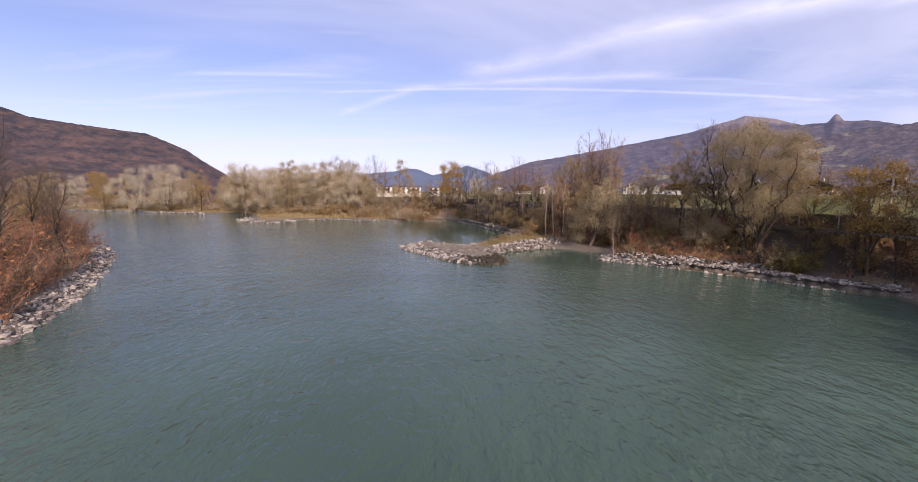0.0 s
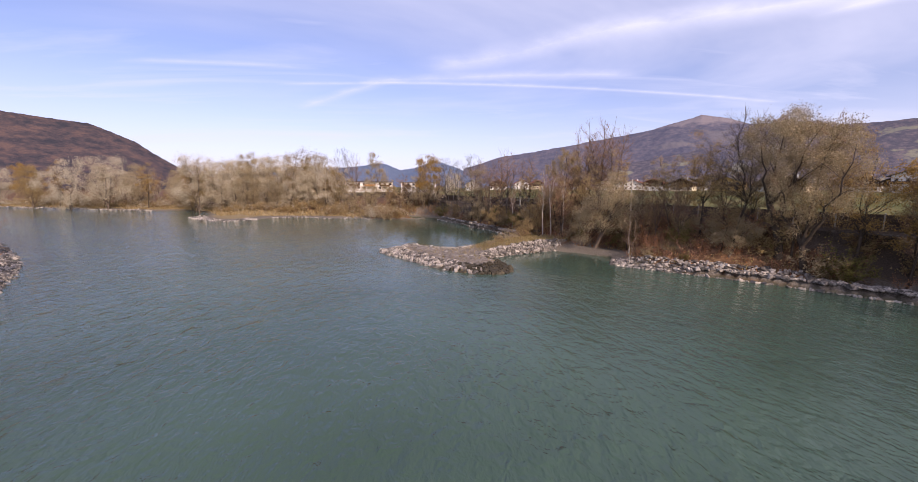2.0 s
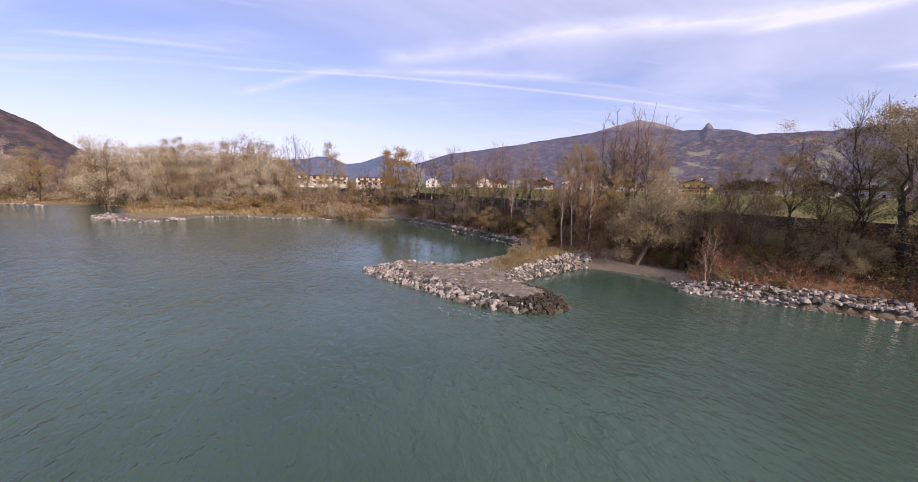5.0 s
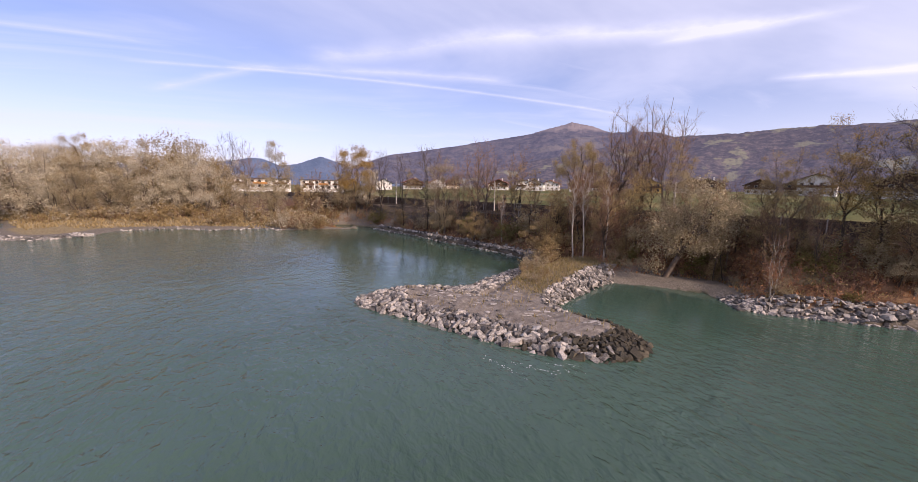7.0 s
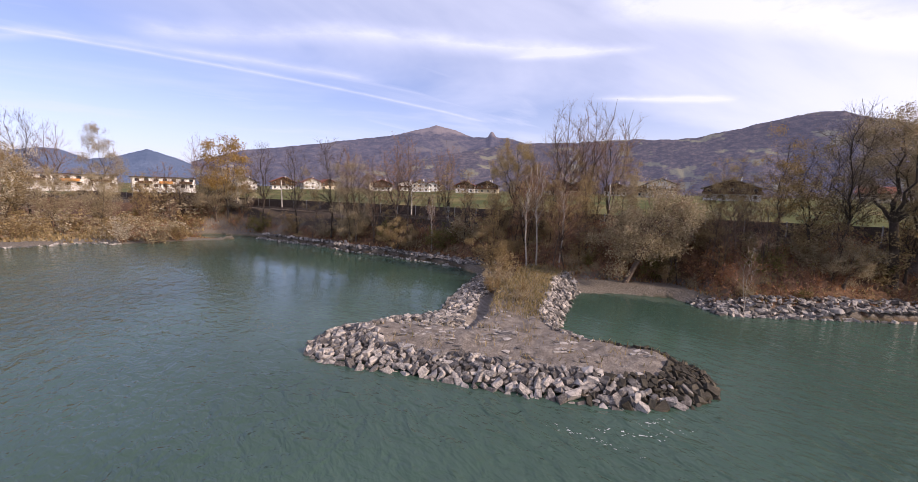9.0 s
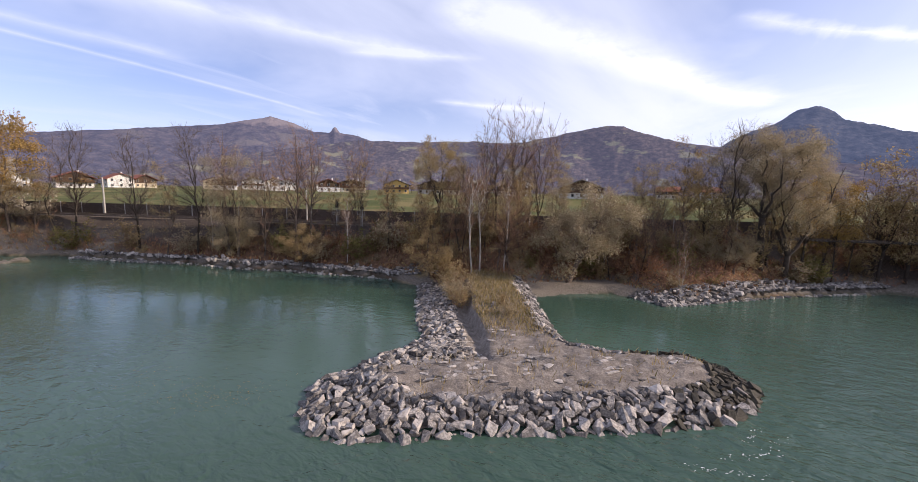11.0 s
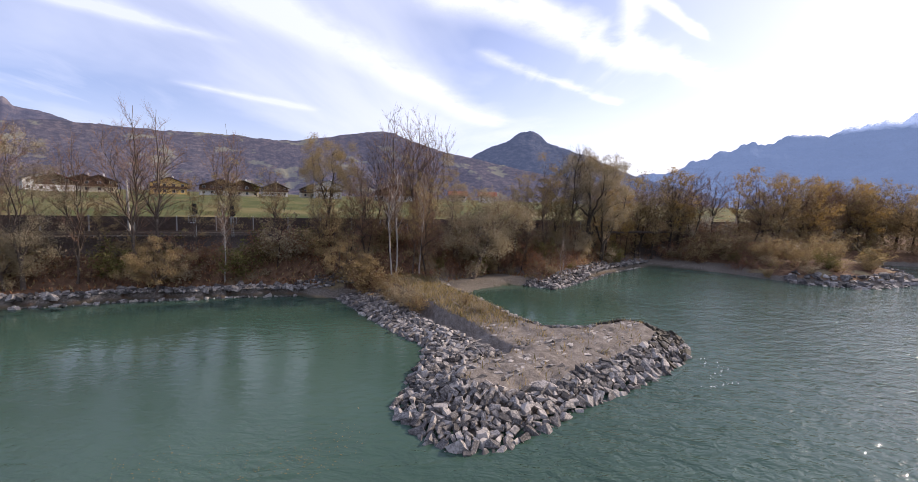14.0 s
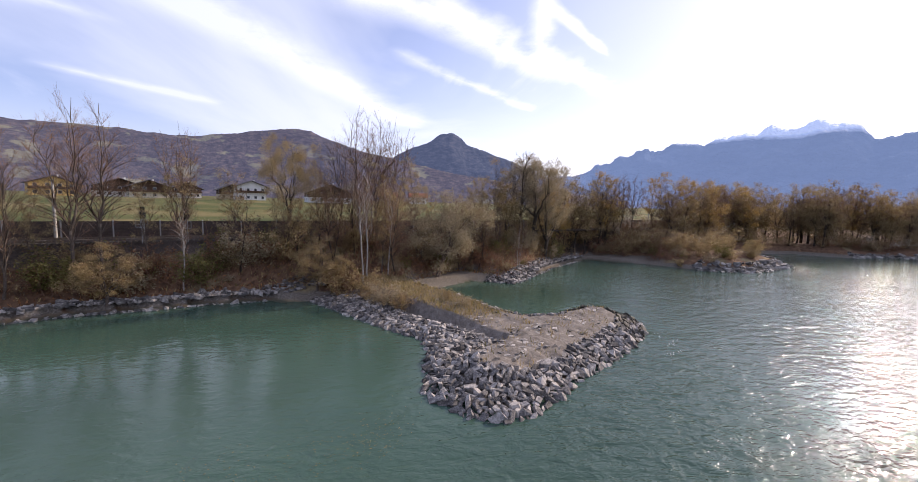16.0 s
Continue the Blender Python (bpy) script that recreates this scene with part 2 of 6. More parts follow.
def ground_material():
    """Leaf litter and soil, with gravel by the water and meadow beyond the railway."""
    m = bpy.data.materials.new("valley_ground")
    m.use_nodes = True
    nt = m.node_tree
    N, L = nt.nodes.new, nt.links.new
    b = nt.nodes["Principled BSDF"]
    b.inputs["Roughness"].default_value = 0.95
    b.inputs["Specular IOR Level"].default_value = 0.15
    co = N("ShaderNodeTexCoord")

    def noise(scale, detail=5):
        n = N("ShaderNodeTexNoise")
        n.inputs["Scale"].default_value, n.inputs["Detail"].default_value = scale, detail
        L(co.outputs["Object"], n.inputs["Vector"])
        return n.outputs["Fac"]

    def ramp(fac, *stops):
        r = N("ShaderNodeValToRGB")
        for i, (p, c) in enumerate(stops):
            e = r.color_ramp.elements[i] if i < 2 else r.color_ramp.elements.new(p)
            e.position, e.color = p, lin(c)
        L(fac, r.inputs[0])
        return r.outputs[0]

    def mask(attr, lo=0.35, hi=0.65):
        a = N("ShaderNodeAttribute")
        a.attribute_name = attr
        ad = N("ShaderNodeMath")
        ad.operation = "MULTIPLY_ADD"
        L(noise(0.9, 6), ad.inputs[0])
        ad.inputs[1].default_value = 0.5
        sb = N("ShaderNodeMath")
        sb.operation = "SUBTRACT"
        L(a.outputs["Fac"], sb.inputs[0])
        sb.inputs[1].default_value = 0.25
        L(sb.outputs[0], ad.inputs[2])
        r = N("ShaderNodeMapRange")
        r.inputs["From Min"].default_value, r.inputs["From Max"].default_value = lo, hi
        L(ad.outputs[0], r.inputs["Value"])
        return r.outputs[0]

    def mix(f, a, c):
        n = N("ShaderNodeMix")
        n.data_type = "RGBA"
        L(f, n.inputs["Factor"]), L(a, n.inputs["A"]), L(c, n.inputs["B"])
        return n.outputs["Result"]

    litter = ramp(noise(1.4, 8), (0.3, (0.075, 0.043, 0.027)), (0.55, (0.155, 0.090, 0.053)), (0.72, (0.24, 0.15, 0.085)))
    meadow = ramp(noise(0.07, 12), (0.36, (0.064, 0.078, 0.022)), (0.5, (0.108, 0.110, 0.036)), (0.64, (0.185, 0.150, 0.062)))
    gravel = ramp(noise(5.0, 6), (0.3, (0.085, 0.072, 0.06)), (0.55, (0.17, 0.148, 0.122)), (0.75, (0.27, 0.245, 0.21)))
    bed = ramp(noise(0.4, 6), (0.3, (0.050, 0.050, 0.034)), (0.7, (0.095, 0.09, 0.062)))
    tuft = ramp(noise(2.2, 8), (0.3, (0.15, 0.115, 0.064)), (0.6, (0.27, 0.212, 0.122)), (0.75, (0.21, 0.19, 0.092)))
    ballast = ramp(noise(6.0, 5), (0.3, (0.055, 0.043, 0.035)), (0.7, (0.13, 0.105, 0.088)))
    col = mix(mask("tuft"), litter, tuft)
    col = mix(mask("meadow"), col, meadow)
    col = mix(mask("ballast"), col, ballast)
    col = mix(mask("gravel"), col, gravel)
    col = mix(mask("bed"), col, bed)
    L(col, b.inputs["Base Color"])
    bp = N("ShaderNodeBump")
    bp.inputs["Strength"].default_value, bp.inputs["Distance"].default_value = 0.6, 0.25
    L(noise(3.0, 8), bp.inputs["Height"]), L(bp.outputs[0], b.inputs["Normal"])
    return m


def mountain_material(name, stops, scale, patch=None, top=None, top_z=(0, 1), haze_glow=0.0, haze_col=(0.3, 0.4, 0.6)):
    """Wooded slopes; patch: meadow clearings; top: bare summit or snow above a height. The last two arguments add
    aerial haze as emission.
    """
    m = bpy.data.materials.new(name)
    m.use_nodes = True
    nt = m.node_tree
    N, L = nt.nodes.new, nt.links.new
    b = nt.nodes["Principled BSDF"]
    b.inputs["Roughness"].default_value, b.inputs["Specular IOR Level"].default_value = 1.0, 0.0
    co = N("ShaderNodeTexCoord")
    mp = N("ShaderNodeMapping")
    mp.inputs["Scale"].default_value = (1, 1, 2.2)
    L(co.outputs["Object"], mp.inputs[0])

    def noise(s, d=8, r=0.6):
        n = N("ShaderNodeTexNoise")
        n.inputs["Scale"].default_value, n.inputs["Detail"].default_value, n.inputs["Roughness"].default_value = s, d, r
        L(mp.outputs[0], n.inputs["Vector"])
        return n.outputs["Fac"]

    bp = N("ShaderNodeBump")
    bp.inputs["Strength"].default_value, bp.inputs["Distance"].default_value = 1.0, 0.35 / scale
    L(noise(scale * 1.6, 6, 0.7), bp.inputs["Height"])
    L(bp.outputs[0], b.inputs["Normal"])

    r = N("ShaderNodeValToRGB")
    for i, c in enumerate(stops):
        p = 0.38 + 0.24 * i / (len(stops) - 1)
        e = r.color_ramp.elements[i] if i < 2 else r.color_ramp.elements.new(p)
        e.position, e.color = p, lin(c)
    L(noise(scale, 9, 0.72), r.inputs[0])
    col = r.outputs[0]

    def blend(fac, c):
        n = N("ShaderNodeMix")
        n.data_type = "RGBA"
        L(fac, n.inputs["Factor"]), L(col, n.inputs["A"])
        n.inputs["B"].default_value = lin(c)
        return n.outputs["Result"]

    def step(v, lo, hi):
        q = N("ShaderNodeMapRange")
        q.inputs["From Min"].default_value, q.inputs["From Max"].default_value = lo, hi
        L(v, q.inputs["Value"])
        return q.outputs[0]

    if patch:
        col = blend(step(noise(scale * 0.22, 6, 0.6), 0.57, 0.62), patch)
    if top:
        sep = N("ShaderNodeSeparateXYZ")
        L(co.outputs["Object"], sep.inputs[0])
        ad = N("ShaderNodeMath")
        ad.operation = "MULTIPLY_ADD"
        L(noise(scale * 0.5, 8), ad.inputs[0])
        ad.inputs[1].default_value = (top_z[1] - top_z[0]) * 3
        L(sep.outputs[2], ad.inputs[2])
        mid = (top_z[1] - top_z[0]) * 1.5
        col = blend(step(ad.outputs[0], top_z[0] + mid, top_z[1] + mid), top)
    L(col, b.inputs["Base Color"])
    # emission stands in for the air haze in front of the slope
    if haze_glow:
        b.inputs["Emission Color"].default_value = lin(haze_col)
        b.inputs["Emission Strength"].default_value = haze_glow
    return m


M = {}
M["water"], M["ground"] = water_material(), ground_material()
M["stone"] = material("groyne_stone", [(0.065, 0.059, 0.055), (0.175, 0.161, 0.150), (0.44, 0.40, 0.36)], 1.3, 0.85, 0.8, 4, vary=0.34, vary_by="object", fine=3.0)
M["rubble"] = material("rubble_stone", [(0.065, 0.059, 0.055), (0.175, 0.161, 0.150), (0.44, 0.40, 0.36)], 1.3, 0.85, 0.8, 4, vary=0.34, vary_by="island", fine=3.0)
M["wet"] = material("wet_mossy_stone", [(0.022, 0.019, 0.014), (0.052, 0.044, 0.030), (0.115, 0.098, 0.068)], 1.4, 0.7, 0.5, 6, vary=0.2, vary_by="object", spec=0.3)
M["bark"] = material("grey_bark", [(0.062, 0.046, 0.036), (0.115, 0.088, 0.069), (0.19, 0.152, 0.122)], 1.5, 0.9, 0.5, 9)
M["bark_dark"] = material("dark_bark", [(0.028, 0.021, 0.016), (0.055, 0.042, 0.032), (0.09, 0.072, 0.056)], 1.5, 0.9, 0.5, 9)
M["twig"] = material("grey_twigs", [(0.125, 0.076, 0.050), (0.225, 0.132, 0.084), (0.32, 0.20, 0.134)], 0.4, 0.9, 0)
M["twig_dark"] = material("dark_twigs", [(0.055, 0.040, 0.031), (0.095, 0.072, 0.056), (0.15, 0.115, 0.09)], 0.4, 0.9, 0)
M["leaf_dun"] = material("dun_willow_leaves", [(0.23, 0.182, 0.104), (0.355, 0.290, 0.178), (0.49, 0.41, 0.272)], 0.5, 0.6, 0, vary=0.12, vary_by="island", trans=0.4)
M["twig_red"] = material("reddish_twigs", [(0.14, 0.072, 0.048), (0.235, 0.128, 0.086), (0.34, 0.20, 0.136)], 0.4, 0.9, 0, vary=0.2, vary_by="object")
M["leaf_silver"] = material("silvery_willow_leaves", [(0.36, 0.31, 0.222), (0.53, 0.472, 0.355), (0.68, 0.62, 0.495)], 0.5, 0.6, 0, vary=0.12, vary_by="island", trans=0.35)
M["leaf_olive"] = material("olive_willow_leaves", [(0.23, 0.170, 0.078), (0.37, 0.28, 0.134), (0.50, 0.395, 0.21)], 0.5, 0.6, 0, vary=0.12, vary_by="island", trans=0.45)
M["leaf_gold"] = material("golden_leaves", [(0.24, 0.148, 0.045), (0.37, 0.24, 0.075), (0.49, 0.335, 0.12)], 0.6, 0.6, 0, vary=0.25, vary_by="island", trans=0.45)
M["leaf_tan"] = material("tan_shrub_leaves", [(0.20, 0.143, 0.066), (0.32, 0.235, 0.113), (0.44, 0.335, 0.175)], 0.6, 0.7, 0, vary=0.28, vary_by="island", trans=0.42)
M["leaf_rust"] = material("rusty_shrub_leaves", [(0.17, 0.075, 0.034), (0.30, 0.138, 0.060), (0.43, 0.215, 0.095)], 0.6, 0.7, 0, vary=0.4, vary_by="island", trans=0.25)
M["leaf_green"] = material("green_shrub_leaves", [(0.10, 0.095, 0.028), (0.17, 0.155, 0.048), (0.25, 0.22, 0.075)], 0.6, 0.6, 0, vary=0.35, vary_by="island", trans=0.5)
M["bark_pale"] = material("pale_birch_bark", [(0.20, 0.175, 0.15), (0.38, 0.345, 0.30), (0.50, 0.46, 0.41)], 1.5, 0.8, 0.3, 9)
M["foam"] = material("river_foam", [(0.55, 0.58, 0.57), (0.75, 0.77, 0.76)], 3.0, 0.6, 0.2)
M["grass"] = material("dry_grass", [(0.22, 0.165, 0.07), (0.35, 0.265, 0.115), (0.47, 0.37, 0.18)], 0.7, 0.8, 0, vary=0.4, vary_by="island", trans=0.42)


# ---------------------------------------------------------------- plan
def seg_distance(P, poly, closed=True):
    """Distance of the points P (n, 2) to a polyline."""
    A = np.asarray(poly, float)
    B = np.roll(A, -1, 0) if closed else A[1:]
    A = A if closed else A[:-1]
    best = np.full(len(P), 1e18)
    for a, b in zip(A, B):
        ab = b - a
        t = np.clip(((P - a) @ ab) / max(ab @ ab, 1e-9), 0, 1)
        best = np.minimum(best, ((P - a - t[:, None] * ab) ** 2).sum(1))
    return np.sqrt(best)


def inside(P, poly):
    A = np.asarray(poly, float)
    x, y = P[:, 0], P[:, 1]
    r = np.zeros(len(P), bool)
    for (x0, y0), (x1, y1) in zip(A, np.roll(A, -1, 0)):
        c = (y0 > y) != (y1 > y)
        r ^= c & (x < (x1 - x0) * (y - y0) / ((y1 - y0) if y1 != y0 else 1e-9) + x0)
    return r


def smooth(v, lo, hi):
    t = np.clip((v - lo) / (hi - lo), 0, 1)
    return t * t * (3 - 2 * t)


# the river's right shore from south to north, then the far bank westwards
SHORE_E = [(-420, -1500), (-120, -520), (10, -240), (44, -120), (51, -70), (58, -60), (56, -46), (66, -36), (68, -14), (58, -8), (43, -2), (38.5, 9),
           (35.5, 20), (40, 29.5), (49, 36), (52, 42), (57, 48), (53, 54), (45.5, 63.5), (38, 70.5), (33.8, 74.5), (29.2, 79), (30.5, 82),
           (32.5, 86), (27, 92), (23.5, 94.5), (22, 104), (20.5, 114), (21.5, 119), (20.5, 125), (18.5, 131), (17, 138), (13.6, 145), (11.5, 156),
           (7.3, 169.0), (2.2, 183.3), (-5.9, 194.5), (-14.1, 196.6), (-10.0, 189.4), (-3.9, 180.2), (-12.0, 182.3), (-26.3, 182.3), (-31.4, 188.4),
           (-44.7, 186.4), (-55.9, 193.5), (-69.2, 189.4), (-71.2, 179.2), (-78.3, 171.0), (-89.6, 175.1), (-102.8, 193.5), (-103, 205), (-113, 224),
           (-134, 241), (-146.7, 235.4), (-163.0, 244.6), (-203.8, 258.9), (-267.0, 279.4), (-420, 340), (-1500, 760)]
SHORE_W = [(-1500, 640), (-450, 300), (-300, 232), (-180, 170), (-116, 125), (-97, 107), (-79, 91), (-64.6, 75), (-54.6, 60.5), (-46.7, 48), (-41.6, 39), (-38.9, 33),
           (-36, 15), (-38, -50), (-60, -200), (-220, -560), (-560, -1500)]
RIVER = SHORE_E + SHORE_W


def wall_x(y):
    return 40.0 - 0.393 * (y - 120.0)


WALL_COS = 1 / math.hypot(1, 0.393)
WALL_BASE, WALL_TOP, BED = 7.7, 10.05, 7.55


def land_height(P):
    """Height of the ground and the masks that its material reads."""
    x, y = P[:, 0], P[:, 1]
    d = seg_distance(P, RIVER)
    wet = inside(P, RIVER)
    de = (x - wall_x(y)) * WALL_COS                     # past the wall: positive
    dw = seg_distance(P, SHORE_W, False)
    wobble = np.sin(x * 0.31 + 1.3 * np.sin(y * 0.17)) * 0.5 + np.sin(y * 0.43 + x * 0.13) * 0.5
    # low bank: stones, then a shelf under the trees
    bank = 1.7 * smooth(d, 0, 2.6) + 1.3 * smooth(d, 2.6, 9) + 0.25 * wobble * smooth(d, 3, 8)
    sandy = smooth(np.minimum(np.hypot(x - 56, y - 46) - 14, np.hypot(x - 30, y - 88) - 7.5), 5, 0)
    bank = bank * (1 - 0.72 * sandy * smooth(d, 14, 2))
    far = (y > 172) | (x < -60)
    bank = np.where(far & (dw > 20), 0.55 * smooth(d, 0, 4) + 2.0 * smooth(d, 6, 26) + 0.2 * wobble * smooth(d, 6, 20), bank)
    bank = np.where(dw < d + 0.5, 1.2 * smooth(d, 0, 4) + 3.2 * smooth(d, 4, 16) + 0.4 * wobble * smooth(d, 5, 14), bank)
    # railway embankment and the meadow behind the wall
    slope = BED - 0.62 * np.maximum(-de - 8.6, 0)
    ridge = np.where(de > 0.4, WALL_BASE + 4.6 * smooth(de, 4, 130) + 1.6 * smooth(de, 100, 420), slope)
    ridge = np.where(de > 0.4, ridge, np.minimum(ridge, 1.0 + 1.0 * np.maximum(d - 2.2 - 5.5 * sandy, 0)))
    z = np.maximum(bank, np.where((dw > d + 0.5) | (de > 0), ridge, -9))
    z = np.where(wet, -0.35 - 1.6 * smooth(d, 0, 9), z)
    gravel = np.where(wet, 0, np.where(dw < d + 0.5, smooth(d, 4.0, 2.4), smooth(d, 2.0, 0.8)))
    gravel = np.maximum(gravel, sandy * smooth(d, 8.5, 5))
    ballast = smooth(np.abs(de + 4.8), 4.6, 3.8) * (dw > 30)
    gravel = np.where(far & ~wet & (dw > 20), np.maximum(smooth(d, 9, 3), 0), gravel)
    meadow = smooth(de, 0.2, 1.5) * (dw > 30)
    tuft = np.where(far, smooth(d, 30, 12), smooth(np.sin(x * 0.31 + 2.1 * np.sin(y * 0.19 + x * 0.07)) * np.cos(y * 0.27 + 1.8 * np.sin(x * 0.23)) + 0.4 * wobble + 0.3 * np.sin(x * 1.1 + y * 0.9), 0.3, 1.2)) * (1 - meadow)
    return z, dict(ballast=ballast, gravel=gravel, meadow=meadow, bed=np.where(wet, 1.0, 0.0), tuft=tuft)


def height_at(x, y):
    return float(land_height(np.array([[x, y]], float))[0][0])


def stretch(lo, hi, step, far, grow=1.14):
    """Grid lines, even between lo and hi, then wider and wider to far."""
    core = list(np.arange(lo, hi + step / 2, step))
    out, s = [core[-1]], step
    while out[-1] < far:
        s *= grow
        out.append(out[-1] + s)
    back, s = [core[0]], step
    while back[-1] > -far:
        s *= grow
        back.append(back[-1] - s)
    return np.array(back[:0:-1] + core + out[1:])


def grid_mesh(name, xs, ys, z, mat, attrs=None, keep=None):
    nx, ny = len(xs), len(ys)
    X, Y = np.meshgrid(xs, ys)
    co = np.stack([X, Y, z.reshape(ny, nx)], -1).reshape(-1, 3)
    i = (np.arange(ny - 1)[:, None] * nx + np.arange(nx - 1)).reshape(-1)
    f = np.stack([i, i + 1, i + 1 + nx, i + nx], -1)
    if keep is not None:
        f = f[keep[f].any(1)]
        used = np.unique(f)
        remap = np.zeros(len(co), int)
        remap[used] = np.arange(len(used))
        co, f = co[used], remap[f]
        attrs = {k: v[used] for k, v in (attrs or {}).items()}
    me = bpy.data.meshes.new(name)
    me.from_pydata(co.tolist(), [], f.tolist())
    for k, v in (attrs or {}).items():
        a = me.attributes.new(k, "FLOAT", "POINT")
        a.data.foreach_set("value", np.asarray(v, np.float32))
    me.polygons.foreach_set("use_smooth", np.ones(len(me.polygons), bool))
    me.materials.append(mat)
    return me


def soft_noise(P, scale, seed=0.0):
    return np.array([noise.noise((p[0] * scale + seed, p[1] * scale - seed, seed)) for p in P])


# ---------------------------------------------------------------- ground and water
xs, ys = stretch(-75, 75, 1.0, 4600), stretch(-60, 205, 1.15, 4600)
GX, GY = np.meshgrid(xs, ys)
GP = np.stack([GX.ravel(), GY.ravel()], -1)
gz, masks = land_height(GP)
ground = tagged(new("ground", grid_mesh("ground", xs, ys, gz, M["ground"], masks)), "valley floor of leaf litter, gravel shore and green meadow", "ground", kind="structure")

wx, wy = stretch(-90, 80, 3.0, 1500, 1.3), stretch(-60, 215, 3.0, 1500, 1.3)
WX, WY = np.meshgrid(wx, wy)
WP = np.stack([WX.ravel(), WY.ravel()], -1)
wet = inside(WP, RIVER) | (seg_distance(WP, RIVER) < 12)
bays = [((14, 118), 30), ((22, 84), 12), ((-12, 188), 8), ((0, 150), 22)]
current = np.ones(len(WP))
for (bx, by), br in bays:
    current *= 0.12 + 0.88 * smooth(np.hypot(WP[:, 0] - bx, WP[:, 1] - by), br * 0.7, br * 1.5)
water = tagged(new("water", grid_mesh("water", wx, wy, np.zeros(len(WP)), M["water"], dict(current=current), wet)), "turbid green alpine river with a rippled surface", "river", kind="structure")


# ---------------------------------------------------------------- mountains
CENTRE = (-18.0, 60.0, 14.0)


def mountain(name, label, dist, crest, mat, depth=0.45, rough=0.35, cells=0.15, rows=20, bumps=1.0, jag=0.0):
    """A range round CENTRE: crest is a profile of (bearing, rise) in degrees at that distance, falling towards the valley."""
    crest = sorted(crest)
    a0, a1 = crest[0][0], crest[-1][0]
    az = np.arange(a0, a1 + cells, cells)
    el = np.interp(az, [c[0] for c in crest], [c[1] for c in crest])
    el = np.convolve(np.pad(el, 1, mode="edge"), np.ones(3) / 3, "valid")
    co = []
    for j in range(rows + 3):
        v = min(j, rows) / rows
        r = dist * (1 - depth * (1 - v)) + max(0, j - rows) * dist * 0.06
        for a, e in zip(az, el):
            t = radians(a)
            x, y = CENTRE[0] - math.sin(t) * r, CENTRE[1] + math.cos(t) * r
            top = CENTRE[2] + dist * math.tan(radians(e))
            n = noise.fractal((x / dist * 9, y / dist * 9, dist * 0.01), 1.0, 2.1, 5)
            fall = v ** 1.25
            z = 6 + (top - 6) * (fall + bumps * rough * n * math.sin(math.pi * min(v, 1)) * 0.45) - max(0, j - rows) * dist * 0.04
            z += jag * dist * fall ** 4 * noise.fractal((a * 0.55, dist, 1.5), 0.9, 2.2, 5)
            z += noise.noise((x / dist * 160, y / dist * 160, 3)) * dist * 0.0011
            co.append((x, y, z))
    n = len(az)
    f = [(j * n + i, (j + 1) * n + i, (j + 1) * n + i + 1, j * n + i + 1) for j in range(rows + 2) for i in range(n - 1)]
    me = bpy.data.meshes.new(name)
    me.from_pydata(co, [], f)
    me.polygons.foreach_set("use_smooth", np.ones(len(f), bool))
    me.materials.append(mat)
    return tagged(new(name, me), label, "mountain", kind="structure")


# distance haze is put into these slopes as bluish stops and emission
M["hill_autumn"] = mountain_material("autumn_hill_forest", [(0.014, 0.018, 0.018), (0.052, 0.040, 0.036), (0.115, 0.072, 0.052)], 0.028, haze_glow=0.15, haze_col=(0.35, 0.31, 0.44))
M["hill_mixed"] = mountain_material("mixed_slope_forest", [(0.022, 0.026, 0.028), (0.055, 0.047, 0.047), (0.12, 0.094, 0.082)], 0.035, patch=(0.17, 0.165, 0.095), haze_glow=0.24, haze_col=(0.31, 0.305, 0.465))
M["alp"] = mountain_material("alp_slopes", [(0.022, 0.028, 0.042), (0.052, 0.050, 0.062), (0.10, 0.085, 0.092)], 0.014, patch=(0.10, 0.09, 0.085), top=(0.18, 0.152, 0.145), top_z=(550, 585), haze_glow=0.28, haze_col=(0.31, 0.305, 0.465))
M["far_blue"] = mountain_material("far_haze_blue_range", [(0.07, 0.09, 0.15), (0.10, 0.12, 0.18)], 0.004, haze_glow=0.25)
M["cone"] = mountain_material("wooded_cone_hill", [(0.014, 0.019, 0.028), (0.040, 0.044, 0.058), (0.09, 0.085, 0.09)], 0.02, haze_glow=0.26, haze_col=(0.27, 0.33, 0.55))
M["snowy"] = mountain_material("snow_capped_range", [(0.05, 0.07, 0.12), (0.08, 0.10, 0.15)], 0.004, top=(0.8, 0.83, 0.9), top_z=(660, 715), haze_glow=0.5, haze_col=(0.31, 0.42, 0.70))

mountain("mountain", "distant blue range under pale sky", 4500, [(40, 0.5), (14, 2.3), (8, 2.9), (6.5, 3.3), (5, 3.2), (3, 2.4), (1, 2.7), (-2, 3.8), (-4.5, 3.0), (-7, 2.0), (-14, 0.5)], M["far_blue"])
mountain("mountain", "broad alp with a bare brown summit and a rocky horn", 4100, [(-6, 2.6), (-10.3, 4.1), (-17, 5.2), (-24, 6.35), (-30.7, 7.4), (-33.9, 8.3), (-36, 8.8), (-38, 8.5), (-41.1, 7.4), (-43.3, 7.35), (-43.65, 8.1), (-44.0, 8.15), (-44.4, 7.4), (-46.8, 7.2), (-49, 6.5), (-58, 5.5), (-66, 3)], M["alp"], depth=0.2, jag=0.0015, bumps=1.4)
